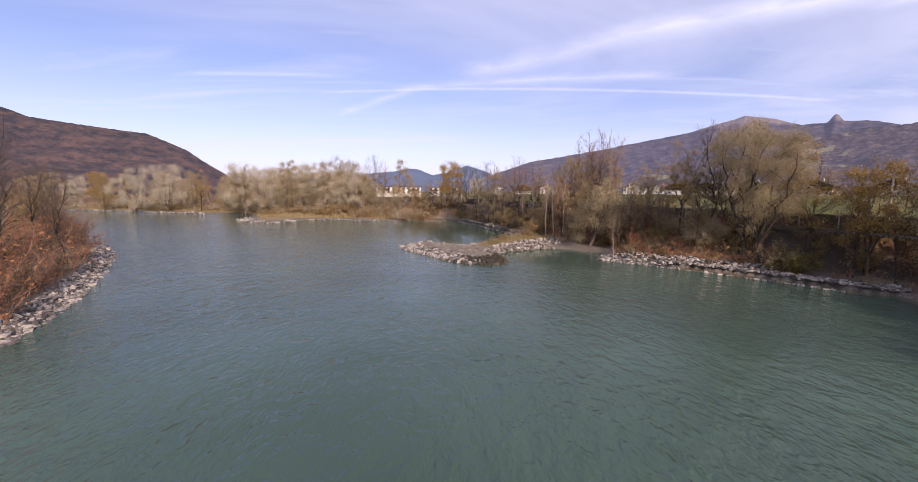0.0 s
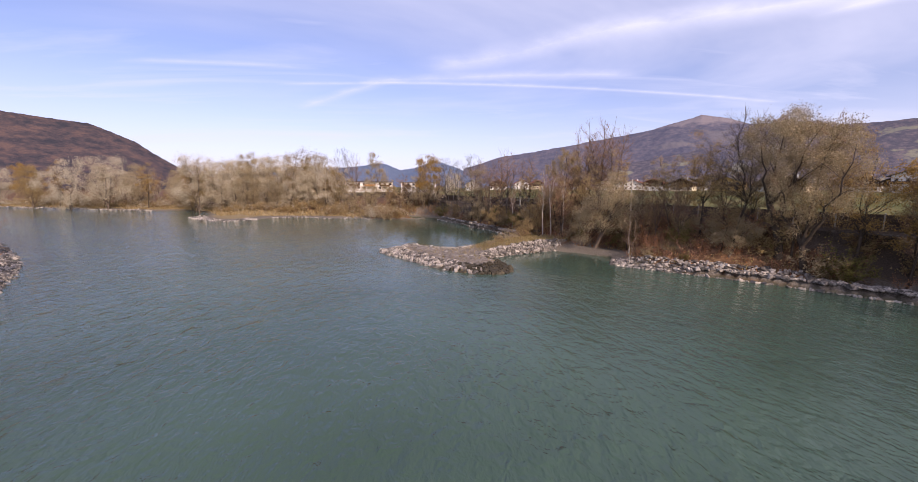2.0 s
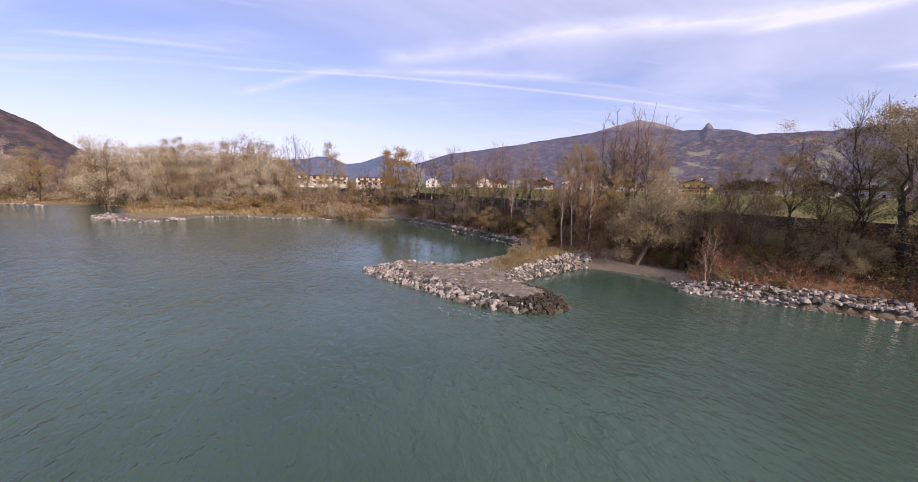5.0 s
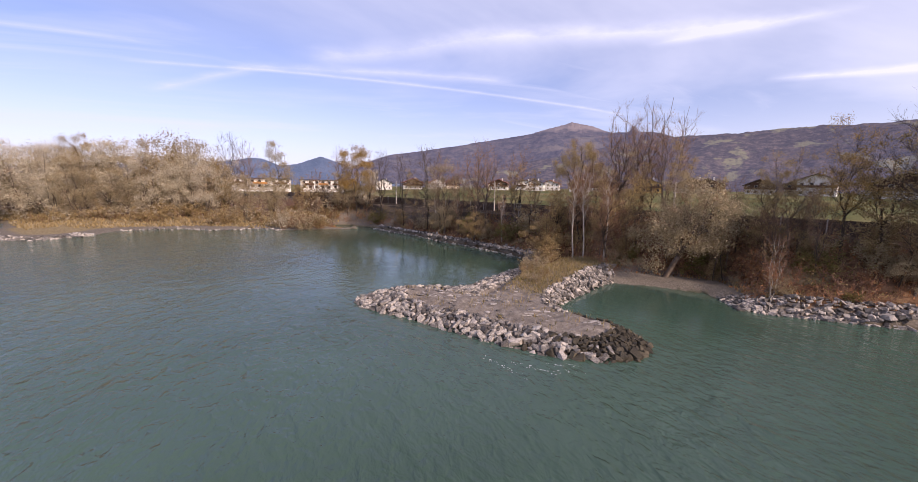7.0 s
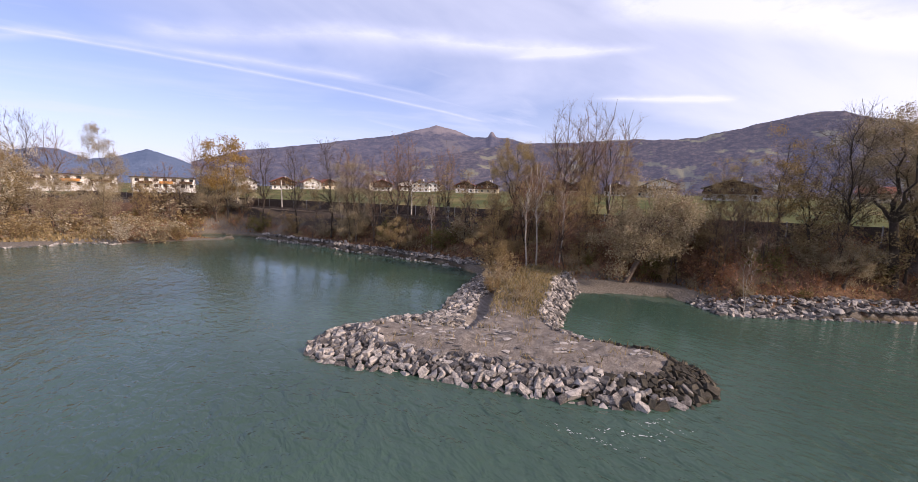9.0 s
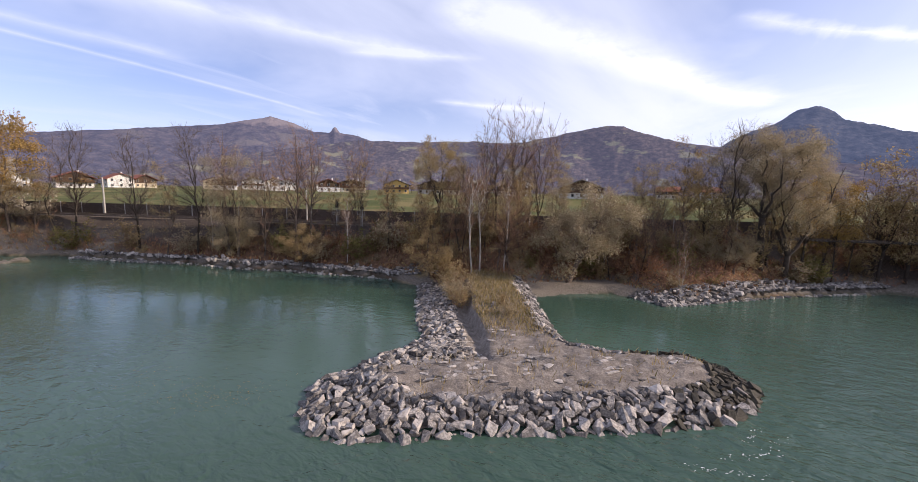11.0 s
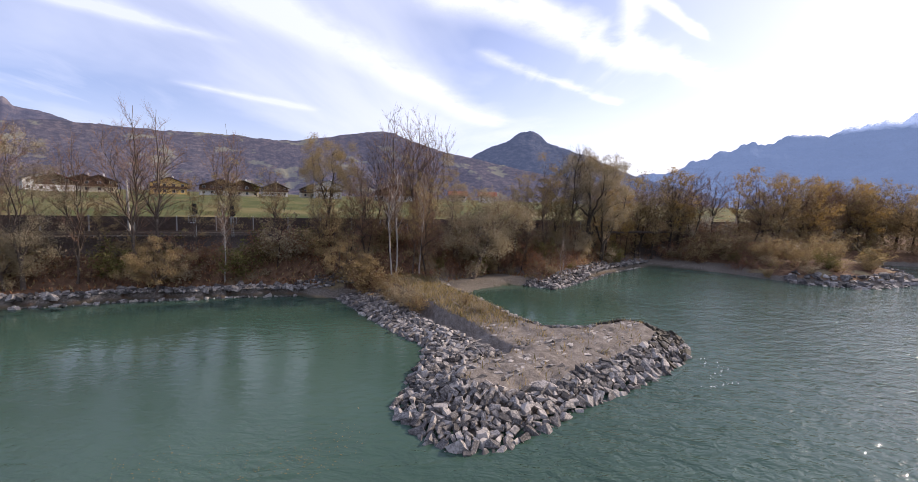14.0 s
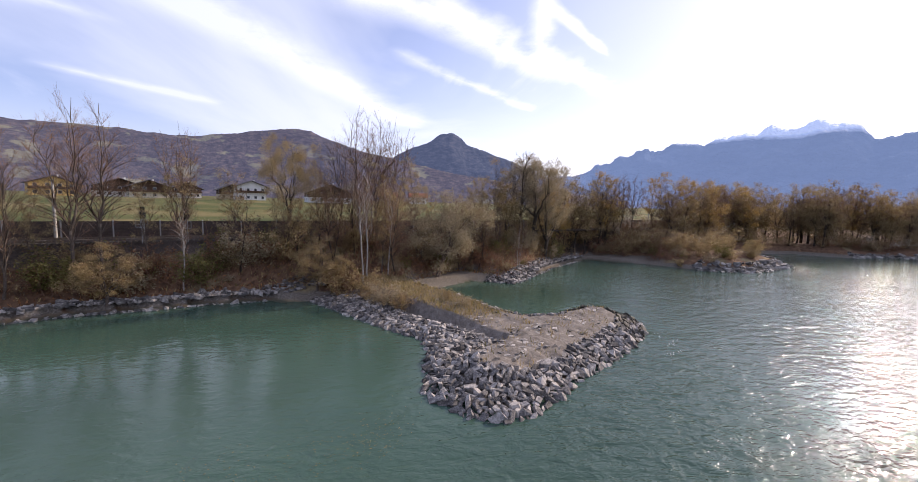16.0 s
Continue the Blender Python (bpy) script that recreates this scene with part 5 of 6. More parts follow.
M["roof_dark"] = material("dark_roof_tiles", [(0.035, 0.030, 0.030), (0.065, 0.055, 0.052)], 1.2, 0.8, 0.4)
M["roof_red"] = material("red_roof_tiles", [(0.16, 0.050, 0.030), (0.27, 0.095, 0.055)], 1.2, 0.8, 0.4)
M["roof_grey"] = material("grey_roof_sheets", [(0.22, 0.21, 0.21), (0.34, 0.33, 0.33)], 1.0, 0.6, 0.3)
M["frame"] = material("window_frame", [(0.55, 0.53, 0.50), (0.68, 0.66, 0.62)], 2, 0.6, 0)
M["glass"] = material("window_glass", [(0.018, 0.022, 0.028), (0.035, 0.040, 0.048)], 0.5, 0.08, 0, spec=0.6)


def house(x, y, turn, W, D, eaves, ridge, wall, roof, gable="timber", balcony=True, label="", z=None, long_side=False):
    """A gabled alpine house; the gable front looks along -y of its own axes."""
    t = thing("house", x, y, (height_at(x, y) if z is None else z) - 0.3, label, "house", "village houses", turn=turn)
    w2, d2 = W / 2, D / 2
    s = Shape()
    s.box(-w2, -d2, 0, w2, d2, eaves * 0.56)
    part("wall", s.mesh("wall", M[wall]), t)
    s = Shape()
    s.prism([(-w2 + 0.02, eaves * 0.56), (w2 - 0.02, eaves * 0.56), (w2 - 0.02, eaves), (0, ridge - 0.15), (-w2 + 0.02, eaves)], -d2 + 0.02, d2 - 0.02)
    part("upper_wall", s.mesh("upper_wall", M[gable]), t)
    k = (ridge - eaves) / w2
    o = 1.25
    for sgn in (-1, 1):
        s = Shape()
        pr = [(0, ridge), (sgn * (w2 + o), eaves - k * o), (sgn * (w2 + o), eaves - k * o + 0.24), (0, ridge + 0.24)]
        s.prism(pr if sgn < 0 else pr[::-1], -d2 - 1.4, d2 + 1.0)
        part("roof", s.mesh("roof", M[roof]), t)
    s = Shape()
    s.box(w2 * 0.25, -0.4, ridge - 1.2, w2 * 0.25 + 0.7, 0.4, ridge + 0.9)
    part("chimney", s.mesh("chimney", M["plaster"]), t)

    def window(cx, cz, face, ww=1.15, hh=1.3):
        f, g = Shape(), Shape()
        if face == "front":
            f.box(cx - ww / 2 - 0.1, -d2 - 0.05, cz - hh / 2 - 0.1, cx + ww / 2 + 0.1, -d2 + 0.04, cz + hh / 2 + 0.1)
            g.box(cx - ww / 2, -d2 - 0.07, cz - hh / 2, cx + ww / 2, -d2, cz + hh / 2)
        else:
            sx = -w2 if face == "left" else w2
            f.box(sx - 0.05, cx - ww / 2 - 0.1, cz - hh / 2 - 0.1, sx + 0.05, cx + ww / 2 + 0.1, cz + hh / 2 + 0.1)
            g.box(sx - 0.07, cx - ww / 2, cz - hh / 2, sx + 0.07, cx + ww / 2, cz + hh / 2)
        wd = part("window", f.mesh("window", M["frame"]), t)
        part("pane", g.mesh("pane", M["glass"]), wd)

    n = max(2, int(W / 3.4))
    for i in range(n):
        cx = -w2 + W * (i + 0.5) / n
        window(cx, 1.75, "front")
        window(cx, eaves * 0.56 + 1.5, "front")
    m_ = max(2, int(D / 3.8))
    for i in range(m_):
        cy = -d2 + D * (i + 0.5) / m_
        for face in ("left", "right"):
            window(cy, 1.75, face)
            if eaves > 4.6:
                window(cy, eaves * 0.56 + 1.3, face)
    if balcony:
        s = Shape()
        s.box(-w2 - 0.3, -d2 - 1.25, eaves * 0.56 - 0.12, w2 + 0.3, -d2 - 0.003, eaves * 0.56 + 0.06)
        s.box(-w2 - 0.3, -d2 - 1.25, eaves * 0.56 + 0.06, w2 + 0.3, -d2 - 1.17, eaves * 0.56 + 1.0)
        part("balcony", s.mesh("balcony", M["timber"]), t)
    return t


def apartment(x, y, turn, L, D, floors, label, z):
    t = thing("apartment_building", x, y, z, label, "apartment building", turn=turn)
    H = floors * 3.0
    front = M["timber"]
    s = Shape()
    s.box(-L / 2, -D / 2, -2, L / 2, D / 2, H)
    part("wall", s.mesh("wall", M["plaster"]), t)
    s = Shape()
    s.box(-L / 2 - 0.8, -D / 2 - 1.2, H, L / 2 + 0.8, D / 2 + 0.8, H + 0.35)
    part("roof", s.mesh("roof", M["roof_dark"]), t)
    n = int(L / 4)
    for f in range(floors):
        for i in range(n):
            cx = -L / 2 + L * (i + 0.5) / n
            a, b = Shape(), Shape()
            a.box(cx - 1.0, -D / 2 - 0.06, f * 3 + 0.7, cx + 1.0, -D / 2 + 0.05, f * 3 + 2.5)
            b.box(cx - 0.9, -D / 2 - 0.08, f * 3 + 0.8, cx + 0.9, -D / 2, f * 3 + 2.4)
            wd = part("window", a.mesh("window", M["frame"]), t)
            part("pane", b.mesh("pane", M["glass"]), wd)
        if f:
            for k in range(3):
                c = Shape()
                x0 = -L / 2 + L * (0.08 + 0.32 * k)
                c.box(x0, -D / 2 - 1.5, f * 3 - 0.2, x0 + L * 0.22, -D / 2 - 0.003, f * 3 + 0.02)
                c.box(x0, -D / 2 - 1.5, f * 3 + 0.02, x0 + L * 0.22, -D / 2 - 1.4, f * 3 + 1.05)
                part("balcony", c.mesh("balcony", M["orange"] if k == 1 else front), t)


# ---------------------------------------------------------------- placing: houses and railway
house(175, 122, -75, 20, 15, 5.4, 9.2, "plaster", "roof_grey", "timber", True, "white and timber chalet with a wide grey roof on the meadow")
house(178, 238, -52, 15, 13, 5.6, 8.6, "yellow", "roof_dark", "yellow", True, "yellow house with wooden balcony on the meadow")
house(192, 292, -46, 19, 14, 5.4, 9.0, "plaster", "roof_dark", "timber", True, "large dark timber farmhouse with white base")
house(176, 300, -40, 11, 11, 5.6, 8.2, "plaster", "roof_dark", "plaster", False, "white house with dark tiled roof")
house(196, 222, -58, 19, 14, 5.4, 9.0, "plaster", "roof_dark", "timber", True, "large dark timber farmhouse with white base")
house(172, 335, -40, 14, 11, 5.6, 8.4, "plaster", "roof_red", "plaster", False, "white house with red tiled roof")
house(158, 352, -36, 16, 12, 6.0, 8.6, "plaster", "roof_dark", "plaster", True, "white house with dark roof at the meadow's edge")
house(140, 372, -32, 13, 11, 5.6, 8.2, "cream", "roof_red", "cream", False, "cream house with red roof in the village")
house(62, 367, -8, 15, 12, 5.6, 8.8, "plaster", "roof_red", "timber", True, "white chalet with red roof in the village")
house(86, 378, -4, 13, 11, 5.6, 8.6, "plaster", "roof_red", "plaster", False, "white house with red tiled roof")
house(104, 392, 0, 13, 11, 5.6, 8.6, "cream", "roof_red", "timber", False, "cream house with red roof in the village")
house(205, 165, -66, 14, 12, 7.6, 10.4, "plaster", "roof_dark", "plaster", True, "white three-storey house with balconies")
house(216, 178, -64, 12, 11, 5.6, 8.4, "cream", "roof_dark", "timber", True, "cream house with dark roof")
house(268, 86, -5, 15, 12, 5.2, 8.0, "cream", "roof_red", "timber", False, "low house with reddish roof beyond the meadow")
house(267, 64, -5, 16, 12, 5.2, 8.0, "plaster", "roof_red", "plaster", False, "low white house with reddish roof")
house(228, 205, -60, 14, 12, 5.6, 8.8, "plaster", "roof_dark", "timber", True, "dark timber house with white base")
house(40, 372, -8, 12, 11, 5.6, 8.6, "plaster", "roof_dark", "plaster", False, "white house with dark roof in the village")
apartment(-46, 335, 4, 36, 12, 2, "long white apartment block with timber balconies", 11.4)
apartment(-8, 342, 2, 28, 12, 2, "white apartment block with timber balconies", 11.2)
for x, y, t_ in ((-52, 262, 21), (-40, 268, 20), (-28, 262, 22), (-16, 258, 19), (-8, 266, 20)):
    tree("thin", x, y, t_)

house(150, 268, -46, 12, 11, 5.4, 8.0, "plaster", "roof_red", "timber", False, "white house with red roof behind the meadow")
house(166, 262, -50, 13, 11, 5.4, 8.2, "cream", "roof_dark", "timber", True, "cream chalet with dark roof")
house(136, 300, -40, 12, 11, 5.4, 8.0, "plaster", "roof_dark", "plaster", False, "white house with dark roof behind the meadow")
house(118, 322, -34, 13, 11, 5.4, 8.2, "plaster", "roof_red", "timber", True, "white chalet with red roof")
house(186, 205, -58, 15, 12, 5.4, 8.4, "cream", "roof_dark", "timber", True, "dark timber chalet on the meadow's edge")
build_wall()
build_track(3.0, "railway track on ballast in front of the barrier")
build_track(6.9, "railway track on ballast beside the wooded bank")
for y, off in ((58, 1.4), (50, 1.4), (104, 1.4), (146, 1.4), (190, 1.4), (10, 1.4), (-36, 1.4)):
    build_mast(y, off)
build_signal(137, 8.4, 4.9)
build_signal(132.5, 8.6, 4.7)

# ---------------------------------------------------------------- placing: trees
SINGLE = [("bare", 13.4, 158, 26.4), ("silver", 15.5, 148.5, 22.5), ("bare", 20.5, 139, 26.6), ("bare", 22.2, 137, 26.4), ("bare", 17.5, 144, 21.5), ("bare", 26.5, 129.5, 24.0),
          ("willow", 33.5, 117, 24.8), ("bare", 34.5, 106, 30.4), ("bare", 36.8, 103, 30.6), ("bare", 38.6, 99.6, 29.2), ("thin", 38.5, 97, 23.2), ("thin", 33.6, 100.5, 19),
          ("gold", 44, 77.5, 24.0), ("round", 49, 66.8, 26.6), ("willow", 49.8, 63.4, 25.2), ("bare", 45.6, 71.6, 26.6), ("gold", 54, 60.6, 22.0), ("thin", 58.5, 57, 19.6), ("thin", 56.5, 56, 18), ("gold", 60, 56.5, 19), ("thin", 60.5, 53, 18.6),
          ("bare", 62, 41.5, 23.5), ("thin", 10.6, 163, 20), ("thin", 28.0, 124, 19), ("thin", 24.4, 133, 17), ("thin", 41, 92, 17), ("thin", 40.5, 85, 18),
          ("bare", -5, 226, 32), ("bare", 9.5, 171, 25), ("bare", 5, 186, 27), ("thin", 3, 190, 22), ("bare", 15, 150, 24),
          ("thin", 36, 112, 20), ("thin", 30, 118.5, 16), ("bare", 37.5, 109.5, 25), ("thin", 47.5, 83, 16), ("thin", 43.5, 81, 17), ("thin", 52, 70, 17), ("thin", 55, 65, 18)]
for k, x, y, top in SINGLE:
    tree(k, x, y, top)
tree("small", 31.5, 92.5, 17.0, 1, turn=0)
tree("silver", 36, 95.5, 17.5, 2)
for x, y, h, k in ((33, 108, 6.5, "tan"), (19.5, 141, 6.0, "olive"), (15.2, 152, 6.5, "olive"), (23.5, 126, 6.5, "olive"), (26.5, 121.5, 7.0, "tan"), (27, 116, 6.0, "olive"), (47.5, 67.5, 5.0, "olive"), (50.5, 62, 4.5, "tan"), (52, 59.5, 5.5, "olive"),
                   (40.5, 78, 4.5, "olive"), (8.6, 172, 6.0, "tan"), (4, 184, 6.5, "olive"), (12.5, 160, 5.5, "tan"), (20.8, 133, 5.0, "tan"), (45, 74, 4.5, "tan"), (60, 58, 5.0, "olive"), (57, 62, 5.0, "tan"), (64, 50, 5.5, "olive"), (66, 44, 5.0, "tan"), (63.5, 54, 4.5, "brown"), (37, 90, 5.0, "olive"), (41, 87, 5.5, "tan")):
    shrub(k, x, y, h, 1.1)
tree("small", 44, 70.5, 9.5, 1, turn=40)
tree("small", 18, 134.5, 9.0, 0)
tree("small", 14.5, 150.5, 9.5, 1, turn=90)
for x, y, t_ in ((24.2, 105.2, 19), (26, 104.6, 20), (27.6, 101.2, 18.5), (15.5, 156.5, 15), (22, 128, 14)):
    tree("pale", x, y, t_)
tree("birch", 31.3, 77.4, 10.2, 0)
tree("small", 22.6, 111.5, 9.6, 0)

rng = random.Random(5)
# the belt of smaller trees between shore and railway
i = 0
while i < 62:
    y = rng.uniform(46, 225)
    x = rng.uniform(-22, 66)
    P = np.array([[x, y]])
    if inside(P, RIVER)[0] or seg_distance(P, SHORE_E, False)[0] < 4.5 or not 9.5 < (wall_x(y) - x) * WALL_COS < 26 or (inside(P, G_WATER)[0] and x < 26):
        continue
    if math.hypot(x - 56, y - 46) < 14 and seg_distance(P, SHORE_E, False)[0] < 8:
        continue
    k = rng.choices(["thin", "wood", "bare"], [5, 3, 2])[0]
    tree(k, x, y, height_at(x, y) + rng.uniform(9, 17), rng.choice([0, 1, 4, 1]) if k == "wood" else None)
    i += 1
# far bank
for i, (x, y, top) in enumerate([(-115, 222, 30), (-178, 250, 31), (-195, 248, 29), (-158, 252, 27), (-98, 224, 28), (-84, 225, 30.5), (-69, 227, 34), (-57, 228, 33), (-130, 262, 29.5), (-126, 236, 25),
                                 (-212, 262, 28), (-230, 266, 26), (-250, 285, 28), (-270, 290, 26), (-76, 236, 31), (-48, 226, 25), (-104, 238, 29), (-145, 258, 25), (-300, 305, 29), (-330, 318, 27), (-108, 230, 27), (-90, 218, 24), (-63, 222, 27), (-77, 220, 25), (-135, 250, 27), (-168, 262, 28), (-187, 262, 27), (-52, 216, 21), (-40, 212, 19), (-30, 210, 18), (-62, 232, 31), (-70, 219, 27), (-84, 233, 31), (-97, 229, 29), (-110, 240, 29), (-120, 228, 28), (-57, 220, 26), (-49, 221, 24)]):
    tree("silverfar" if i not in (3, 10, 12) else "gold", x, y, top)
tree("gold", -1.5, 198, 29.3, 1)
tree("silver", -4.5, 199, 21, 0, widen=1.2)
tree("silver", 1.5, 195, 18, 1, widen=1.2)
tree("bare", -46, 231, 35)
tree("silver", -30.5, 238, 33, 2)
tree("bare", -41, 233, 33, 0)
tree("willow", -92, 230, 31.5, 0)
for i in range(28):
    x = rng.uniform(-250, 20)
    y = 262 + rng.uniform(-12, 60) - 0.12 * x
    if not -66 < x < 4:
        tree(rng.choice(["silverfar", "bare", "silverfar", "silverfar"]), x, y, rng.uniform(20, 27))
# woods to the south
for i in range(92):
    y = rng.uniform(-150, 50)
    w = wall_x(y)
    shore = np.interp(y, [-150, -70, -46, -36, -14, -6, 20, 36, 48], [40, 54, 60, 69, 71, 64, 52, 58, 63])
    x = shore + 5 + (w - 9 - shore - 5) * rng.random() ** 1.2
    tree("wood", x, y, rng.uniform(20, 26.5) - 2 * max(0, (shore + 12 - x) / 12), rng.choice([0, 1, 1, 2, 0, 4, 4, 4, 1, 0]), widen=1.0)
for i in range(24):
    y = rng.uniform(-460, -150)
    tree("wood", np.interp(y, [-520, -240, -150], [-100, 30, 56]) + rng.uniform(4, 50), y, rng.uniform(20, 27))
for i in range(44):
    y = rng.uniform(-160, -5)
    shore = np.interp(y, [-150, -70, -46, -36, -14, -6], [40, 54, 60, 69, 71, 64])
    tree("wood", shore + rng.uniform(4, 16), y, rng.uniform(20, 27), rng.choice([0, 1, 1, 4, 4, 4, 0, 1, 2, 1]), widen=1.0)
# left bank
for x, y, t_ in ((-70, 62, 26), (-58, 52, 19), (-64, 66, 18), (-53, 44, 15), (-76, 74, 20), (-49, 36, 13), (-84, 84, 19)):
    tree("bare", x, y, t_, 2)
for i in range(15):
    x = rng.uniform(-170, -55)
    y = np.interp(x, [-180, -116, -79, -54, -38], [165, 116, 80, 50, 20]) - rng.uniform(3, 40)
    tree(rng.choice(["wood", "thin", "wood"]), x, y, rng.uniform(13, 20), rng.choice([0, 1]))
# trees by the houses
for i in range(28):
    x, y = rng.uniform(60, 330), rng.uniform(40, 440)
    if (x - wall_x(y)) > 110 or y > 340:
        tree("wood", x, y, height_at(x, y) + rng.uniform(6, 11), widen=1.3)

# ---------------------------------------------------------------- placing: undergrowth
rng = random.Random(8)


def bank_spots(n, lo, hi, dmin, back_min, seed):
    """Places on the wooded bank between shore and railway."""
    r = np.random.RandomState(seed)
    P = np.stack([r.uniform(-26, 74, n * 6), r.uniform(lo, hi, n * 6)], -1)
    d = seg_distance(P, SHORE_E, False)
    ok = ~inside(P, RIVER) & (d > dmin) & ((wall_x(P[:, 1]) - P[:, 0]) * WALL_COS > back_min)
    ok &= ~((np.hypot(P[:, 0] - 56, P[:, 1] - 46) < 14) & (d < 6.5)) & ~((np.hypot(P[:, 0] - 29, P[:, 1] - 90) < 8) & (d < 4.5)) & ~(inside(P, G_WATER) & (P[:, 0] < 25))
    P, d = P[ok][:n], d[ok][:n]
    return P, d


P, D = bank_spots(280, 40, 235, 2.4, 9.2, 3)
for (x, y), d in zip(P, D):
    shrub(rng.choices(["brown", "tan", "olive"], [6, 2.4, 1.4])[0], x, y, rng.uniform(1.8, 4.4) if d > 4 else rng.uniform(1.0, 2.2), rng.uniform(0.9, 1.35))
for x, y, h, k in ((-20, 182, 8.5, "tan"), (-26, 184, 6, "pale"), (-15, 183, 5, "tan"), (21.5, 108, 5.5, "tan"), (14.5, 102.0, 3.6, "tan"), (16, 103, 3.4, "tan"), (12.5, 100.6, 2.6, "tan"), (18.5, 105, 4.2, "tan"),
                   (9.5, 93.4, 1.7, "tan"), (12, 95.0, 1.6, "tan"), (43, 31, 2.4, "olive"), (40.5, 25, 2.6, "tan"), (41, 18, 3.2, "olive"), (43.5, 9, 4, "olive"), (47, 28, 3.0, "tan"), (49, 14, 3.5, "olive"), (47, 22, 2.6, "tan"), (48, 4, 4.5, "olive"), (52, 20, 4, "tan"), (54, 8, 4.5, "olive"), (44, 24, 4.4, "tan"), (42, 20, 4.0, "olive"), (45, 16, 5.0, "tan"), (50, 26, 4.6, "tan"), (46, 6, 5.0, "tan"), (53, 31, 3.6, "olive")):
    shrub(k, x, y, h, 1.2, z=float(groyne_height(np.array([[x, y]], float))[0][0]) if x < 20 and 90 < y < 110 else None)
far_side, near_side, woods, bank = Thicket(), Thicket(), Thicket(), Thicket()
P, D = bank_spots(150, 42, 235, 3.0, 8.8, 13)
for (x, y), z in zip(P, land_height(P)[0]):
    bank.put("brown", x, y, rng.uniform(1.6, 4.0), rng.uniform(1.0, 1.5), z)
for i in range(330):
    x, y = rng.uniform(50, 84), rng.uniform(14, 72)
    P1 = np.array([[x, y]])
    if seg_distance(P1, SHORE_E, False)[0] > 5.5 and not inside(P1, RIVER)[0] and (wall_x(y) - x) * WALL_COS > 8.8:
        bank.put(rng.choice(["brown", "brown", "dusky", "tan", "olive"]), x, y, rng.uniform(1.8, 4.4), 1.3, height_at(x, y))
for i in range(120):
    y = rng.uniform(30, 205)
    x, y = along_wall(y, rng.uniform(8.8, 11.5))
    bank.put(rng.choice(["brown", "brown", "tan"]), x, y, rng.uniform(1.2, 2.6), 1.3, height_at(x, y))
P, D = bank_spots(1100, 24, 232, 2.2, 7.4, 17)
for (x, y), z in zip(P, land_height(P)[0]):
    bank.put("scrub", x, y, rng.uniform(1.2, 3.4), rng.uniform(1.1, 1.6), z)
bank.done("undergrowth", "brown twiggy scrub between riprap and railway")
for i in range(205):
    x = rng.uniform(-250, 2)
    y = np.interp(x, [-260, -205, -155, -100, -70, -26, -4], [286, 266, 296, 257, 214, 192, 199]) + rng.uniform(0, 20)
    far_side.put(rng.choice(["farpale", "fartan", "farpale", "farpale", "fartan"]), x, y, rng.uniform(3, 9), rng.uniform(1.0, 1.5), height_at(x, y))
for i in range(230):
    x = rng.uniform(-265, -12)
    y = np.interp(x, [-267, -204, -163, -134, -113, -103, -90, -70, -55, -26, -10], [288, 268, 254, 250, 234, 218, 206, 205, 201, 189, 192]) + 16 * rng.random() ** 1.3
    far_side.put(rng.choice(["farpale", "fartan", "farpale", "farolive", "fartan"]), x, y, rng.uniform(2.0, 6.0), rng.uniform(1.1, 1.7), height_at(x, y))
far_side.done("undergrowth", "pale willow scrub along the far bank")
for i in range(130):
    x = rng.uniform(-125, -40)
    y = np.interp(x, [-130, -97, -79, -64.6, -54.6, -46.7, -41.6, -38], [136, 107, 91, 75, 60.5, 48, 39, 30]) - rng.uniform(4.5, 17)
    near_side.put(rng.choice(["dusky", "dusky", "brown"]), x, y, rng.uniform(3.5, 8), rng.uniform(0.9, 1.3), height_at(x, y))
near_side.done("undergrowth", "dense reddish-brown leafless scrub on the bank")
for i in range(270):
    y = rng.uniform(-150, 44)
    shore = np.interp(y, [-150, -70, -46, -36, -14, -6, 20, 36, 48], [40, 54, 60, 69, 71, 62, 48, 54, 60])
    x = shore + 4 + rng.uniform(0, 22) * rng.random()
    woods.put(rng.choice(["olive", "tan", "brown", "olive", "pale"]), x, y, rng.uniform(2.5, 6.5), 1.4, height_at(x, y))
woods.done("undergrowth", "olive and tan scrub under the woodland trees")
P, D = bank_spots(16000, 38, 215, 1.6, 8.8, 5)
ground_cover("leaf_litter", "rusty leaves and brambles under the trees", P.tolist(), land_height(P)[0].tolist(), ["leaf_rust", "leaf_tan", "leaf_rust", "grass"], 0.10, 0.42, 6)
r_ = np.random.RandomState(14)
gx_ = r_.uniform(-268, -8, 9000)
gy_ = np.interp(gx_, [-267, -204, -163, -134, -113, -103, -90, -70, -55, -26, -8], [283, 263, 249, 244, 228, 210, 190, 194, 196, 186, 187]) + 18 * r_.rand(9000)
P = np.stack([gx_, gy_], -1)
P = P[~inside(P, RIVER)]
ground_cover("dry_grass", "tall straw-coloured grass along the far shore", P.tolist(), land_height(P)[0].tolist(), ["leaf_tan", "leaf_dun", "leaf_tan", "leaf_olive"], 0.24, 0.75, 15)
r_ = np.random.RandomState(9)
P = np.stack([r_.uniform(-10, 30, 60000), r_.uniform(74, 108, 60000)], -1)
hz, din, dout, cut, du, dw, stem = groyne_height(P)
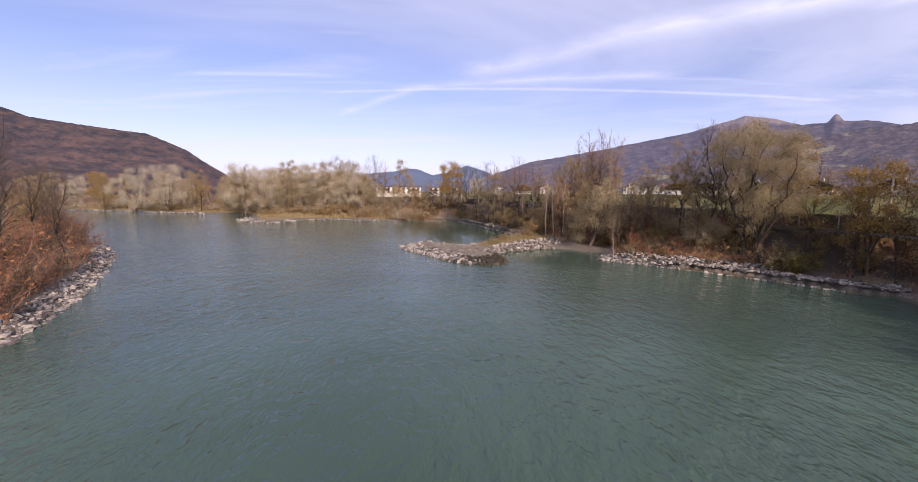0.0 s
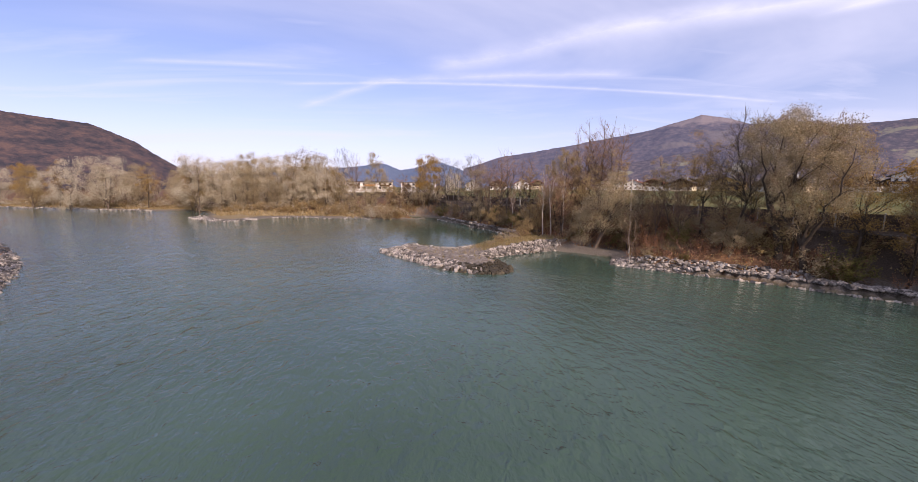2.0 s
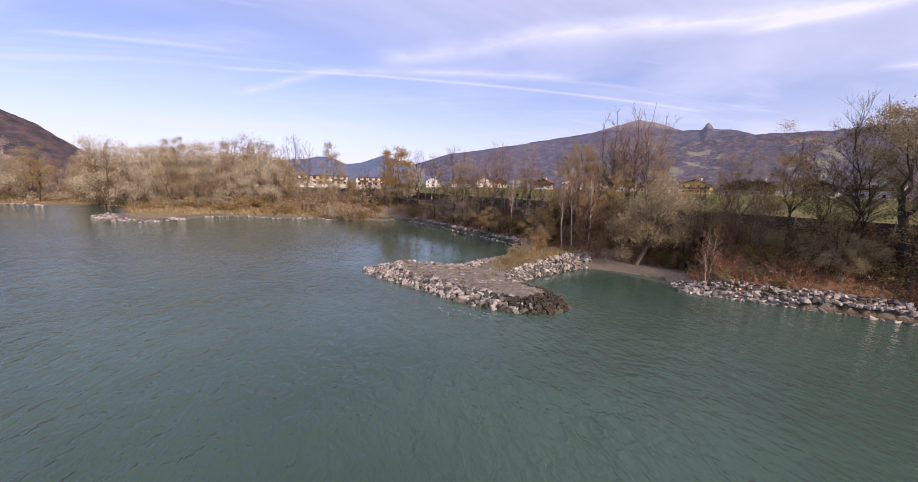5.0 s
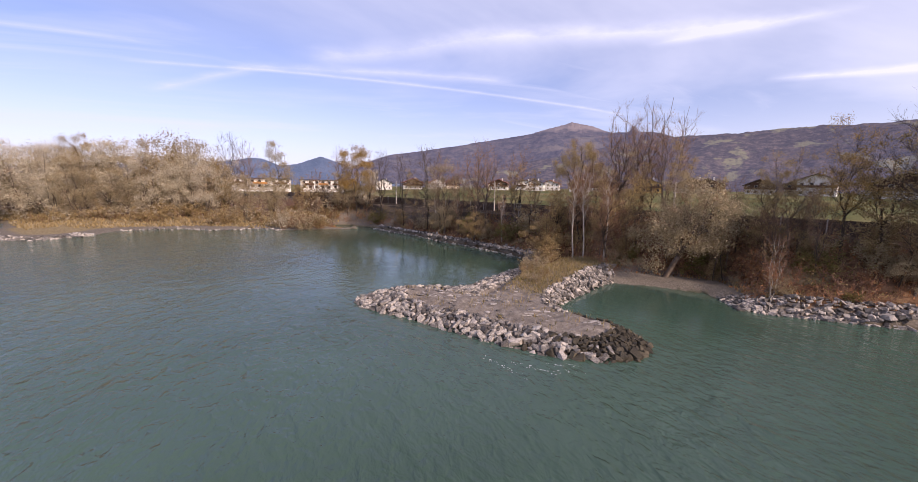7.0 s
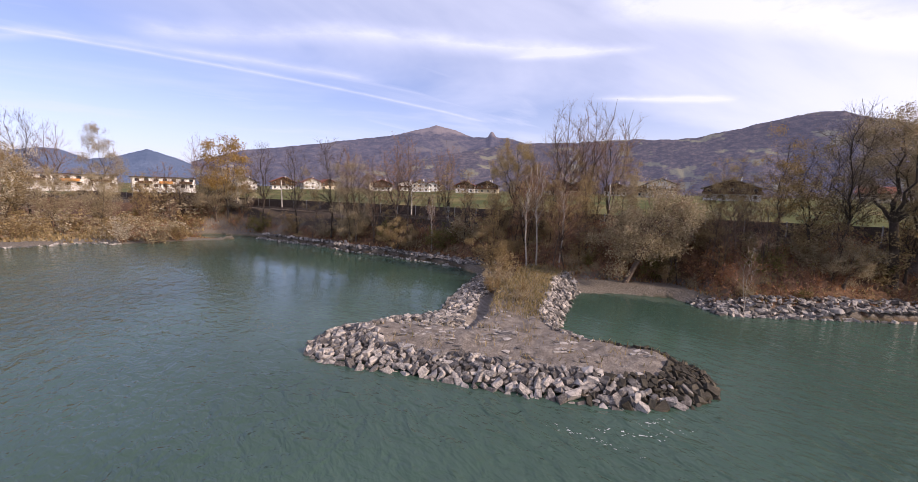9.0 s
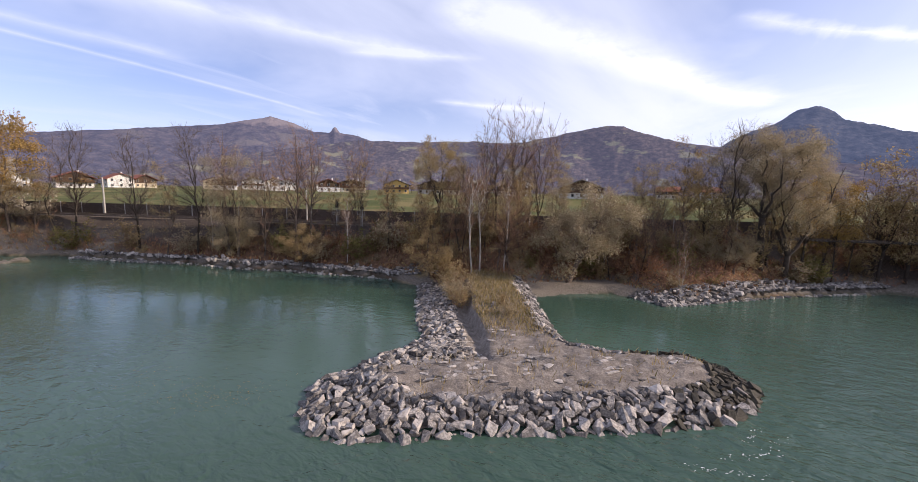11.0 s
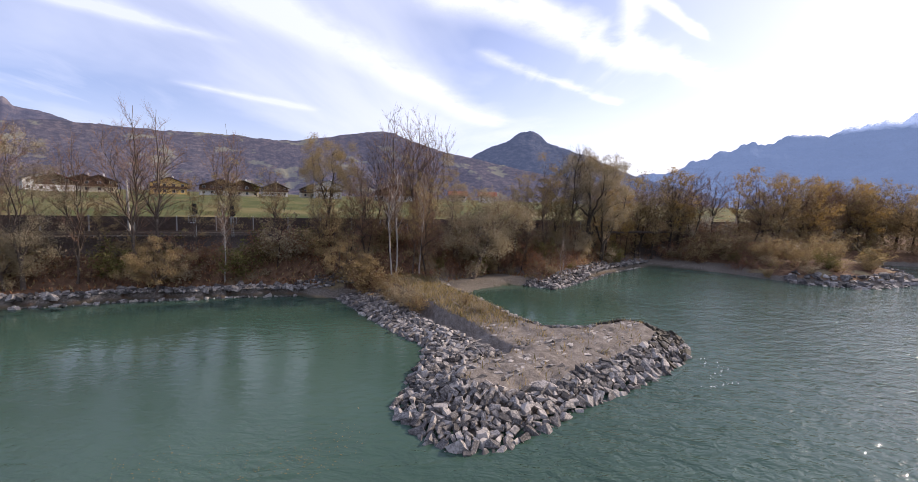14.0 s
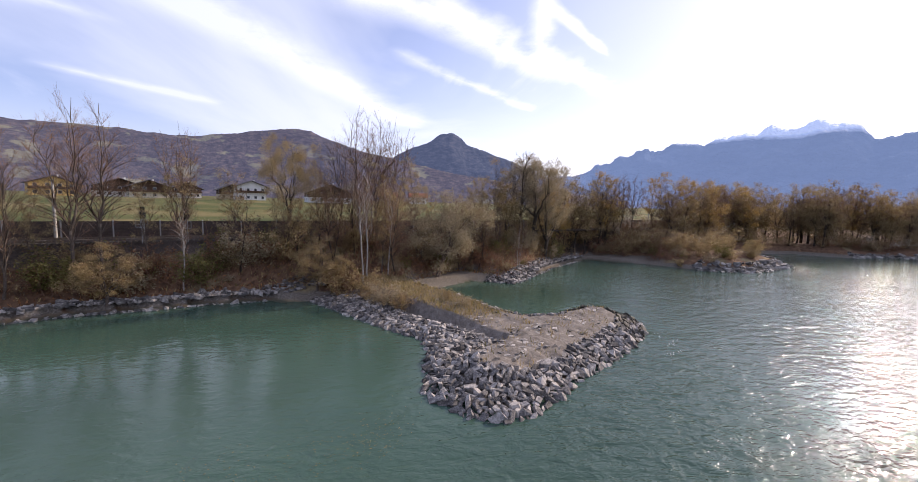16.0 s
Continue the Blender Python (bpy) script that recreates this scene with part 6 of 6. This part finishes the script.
keep = din & ((stem + 0.25 * r_.randn(len(P)) > 0.55) | ((r_.rand(len(P)) < 0.12) & (np.sin(P[:, 0] * 1.1) * np.cos(P[:, 1] * 1.4) > 0.2)))
P = P[keep][:13000]
ground_cover("dry_grass", "tall dry straw-coloured grass on the groyne", P.tolist(), hz[keep][:13000].tolist(), ["grass", "leaf_olive", "leaf_dun", "leaf_green", "leaf_tan"], 0.035, 0.50, 7)

# ---------------------------------------------------------------- stones last
riprap([(57.5, 49), (53, 54), (45.5, 63.5), (38, 70.5), (33.8, 74.5), (29.4, 78.8), (30.5, 81.5), (32, 83.5)], -1, 3.0, 0.30, 0.42, "pale quarried riprap stones along the wooded bank", 300, 3, 0.13)
riprap([(24, 111), (21.5, 119), (20.5, 125), (18.5, 131), (17, 138), (13.6, 145), (11.5, 156), (7, 166), (2, 180)], -1, 2.2, 0.34, 0.48, "low band of riprap along the inner bay", 0, 4, 0.12)
riprap([(58, -8), (43, -2), (38.5, 9), (35.5, 20), (40, 29.5)], -1, 3.0, 0.6, 0.95, "dark riprap round the next groyne", 0, 5)
riprap([(44, -120), (51, -70), (58, -60), (56, -46)], -1, 3.0, 0.6, 1.1, "riprap round a groyne further along", 0, 6)
riprap([(-71.2, 179.2), (-78.3, 171), (-89.6, 175.1), (-102.8, 193.5)], -1, 3.5, 0.55, 1.0, "pale stones round a low gravel point", 0, 7)
riprap([(-26.3, 182.3), (-31.4, 188.4), (-44.7, 186.4), (-55.9, 193.5), (-69.2, 189.4)], -1, 1.5, 0.4, 1.0, "pale stones along the far shore", 0, 9)
riprap([(-146.7, 235.4), (-163, 244.6), (-203.8, 258.9), (-267, 279.4)], -1, 3.0, 0.5, 1.2, "pale gravel stones along the far shore", 0, 10)
riprap([(-116, 125), (-97, 107), (-79, 91), (-64.6, 75), (-54.6, 60.5), (-46.7, 48), (-41.6, 39), (-38.9, 33), (-36, 15)], -1, 3.0, 0.30, 0.55, "pale cobbles along the near shore", 0, 12)
build_groyne()


def build_driftwood():
    """Washed-up branches caught in the corner of the eroded channel."""
    t = thing("driftwood", 0.6, 93.9, 0.55, "pale washed-up branches caught among the stones", "driftwood")
    r = random.Random(77)
    for k in range(17):
        a, L = r.uniform(0, 3.14), r.uniform(0.7, 2.6)
        px, py = r.gauss(0, 1.5), r.gauss(0, 0.6) + 0.25
        pts = [Vector((px, py, 0.12 + 0.3 * r.random()))]
        for q in range(4):
            a += r.gauss(0, 0.12)
            pts.append(pts[-1] + Vector((math.cos(a) * L / 4, math.sin(a) * L / 4, r.gauss(0.04, 0.06))))
        sh = Shape()
        sh.tube(pts, [0.034, 0.03, 0.025, 0.018, 0.008], 5)
        part("branch", sh.mesh("branch", M["bark_pale"], True), t)


build_driftwood()


def flecks(name, label, category, centres, n, spread, size, mat, seed):
    """Small flat flakes on the water."""
    r = random.Random(seed)
    v, f = [], []
    for k in range(n):
        cx, cy, dx, dy, L0 = r.choice(centres)
        t = r.uniform(0, L0)
        x, y = cx + dx * t + r.gauss(0, spread), cy + dy * t + r.gauss(0, spread)
        a, w = r.uniform(0, 3.14) if abs(dx) < 0.01 else math.atan2(dy, dx) + r.gauss(0, 0.5), size * r.uniform(0.4, 1.4)
        ca, sa = math.cos(a) * w, math.sin(a) * w
        q = r.uniform(0.12, 0.3)
        k0 = len(v)
        v += [(x - ca, y - sa, 0.02), (x + sa * q, y - ca * q, 0.025), (x + ca, y + sa, 0.02), (x - sa * q, y + ca * q, 0.025)]
        f.append((k0, k0 + 1, k0 + 2, k0 + 3))
    return tagged(new(name, mesh_from(name, v, f, M[mat])), label, category, kind="stuff")


flecks("foam", "thin white foam streaks off the groyne's tip", "foam", [(-3.6, 75.3, 0.6, -0.75, 4), (-2.4, 73.6, 0.8, -0.5, 4), (-5.5, 77.5, 0.3, -0.9, 6), (-1.2, 74.0, 0.9, -0.4, 3)], 100, 0.14, 0.085, "foam", 3)
flecks("floating_leaves", "small orange leaves drifting on the calm water", "leaves", [(-14.1, 105.4, 0.1, 0.95, 5), (-13.5, 102.6, -0.3, 0.9, 8), (-11.4, 103, -0.8, 0.6, 4), (-16.5, 110, 0.5, 0.8, 6)], 420, 0.9, 0.055, "leaf_gold", 4)
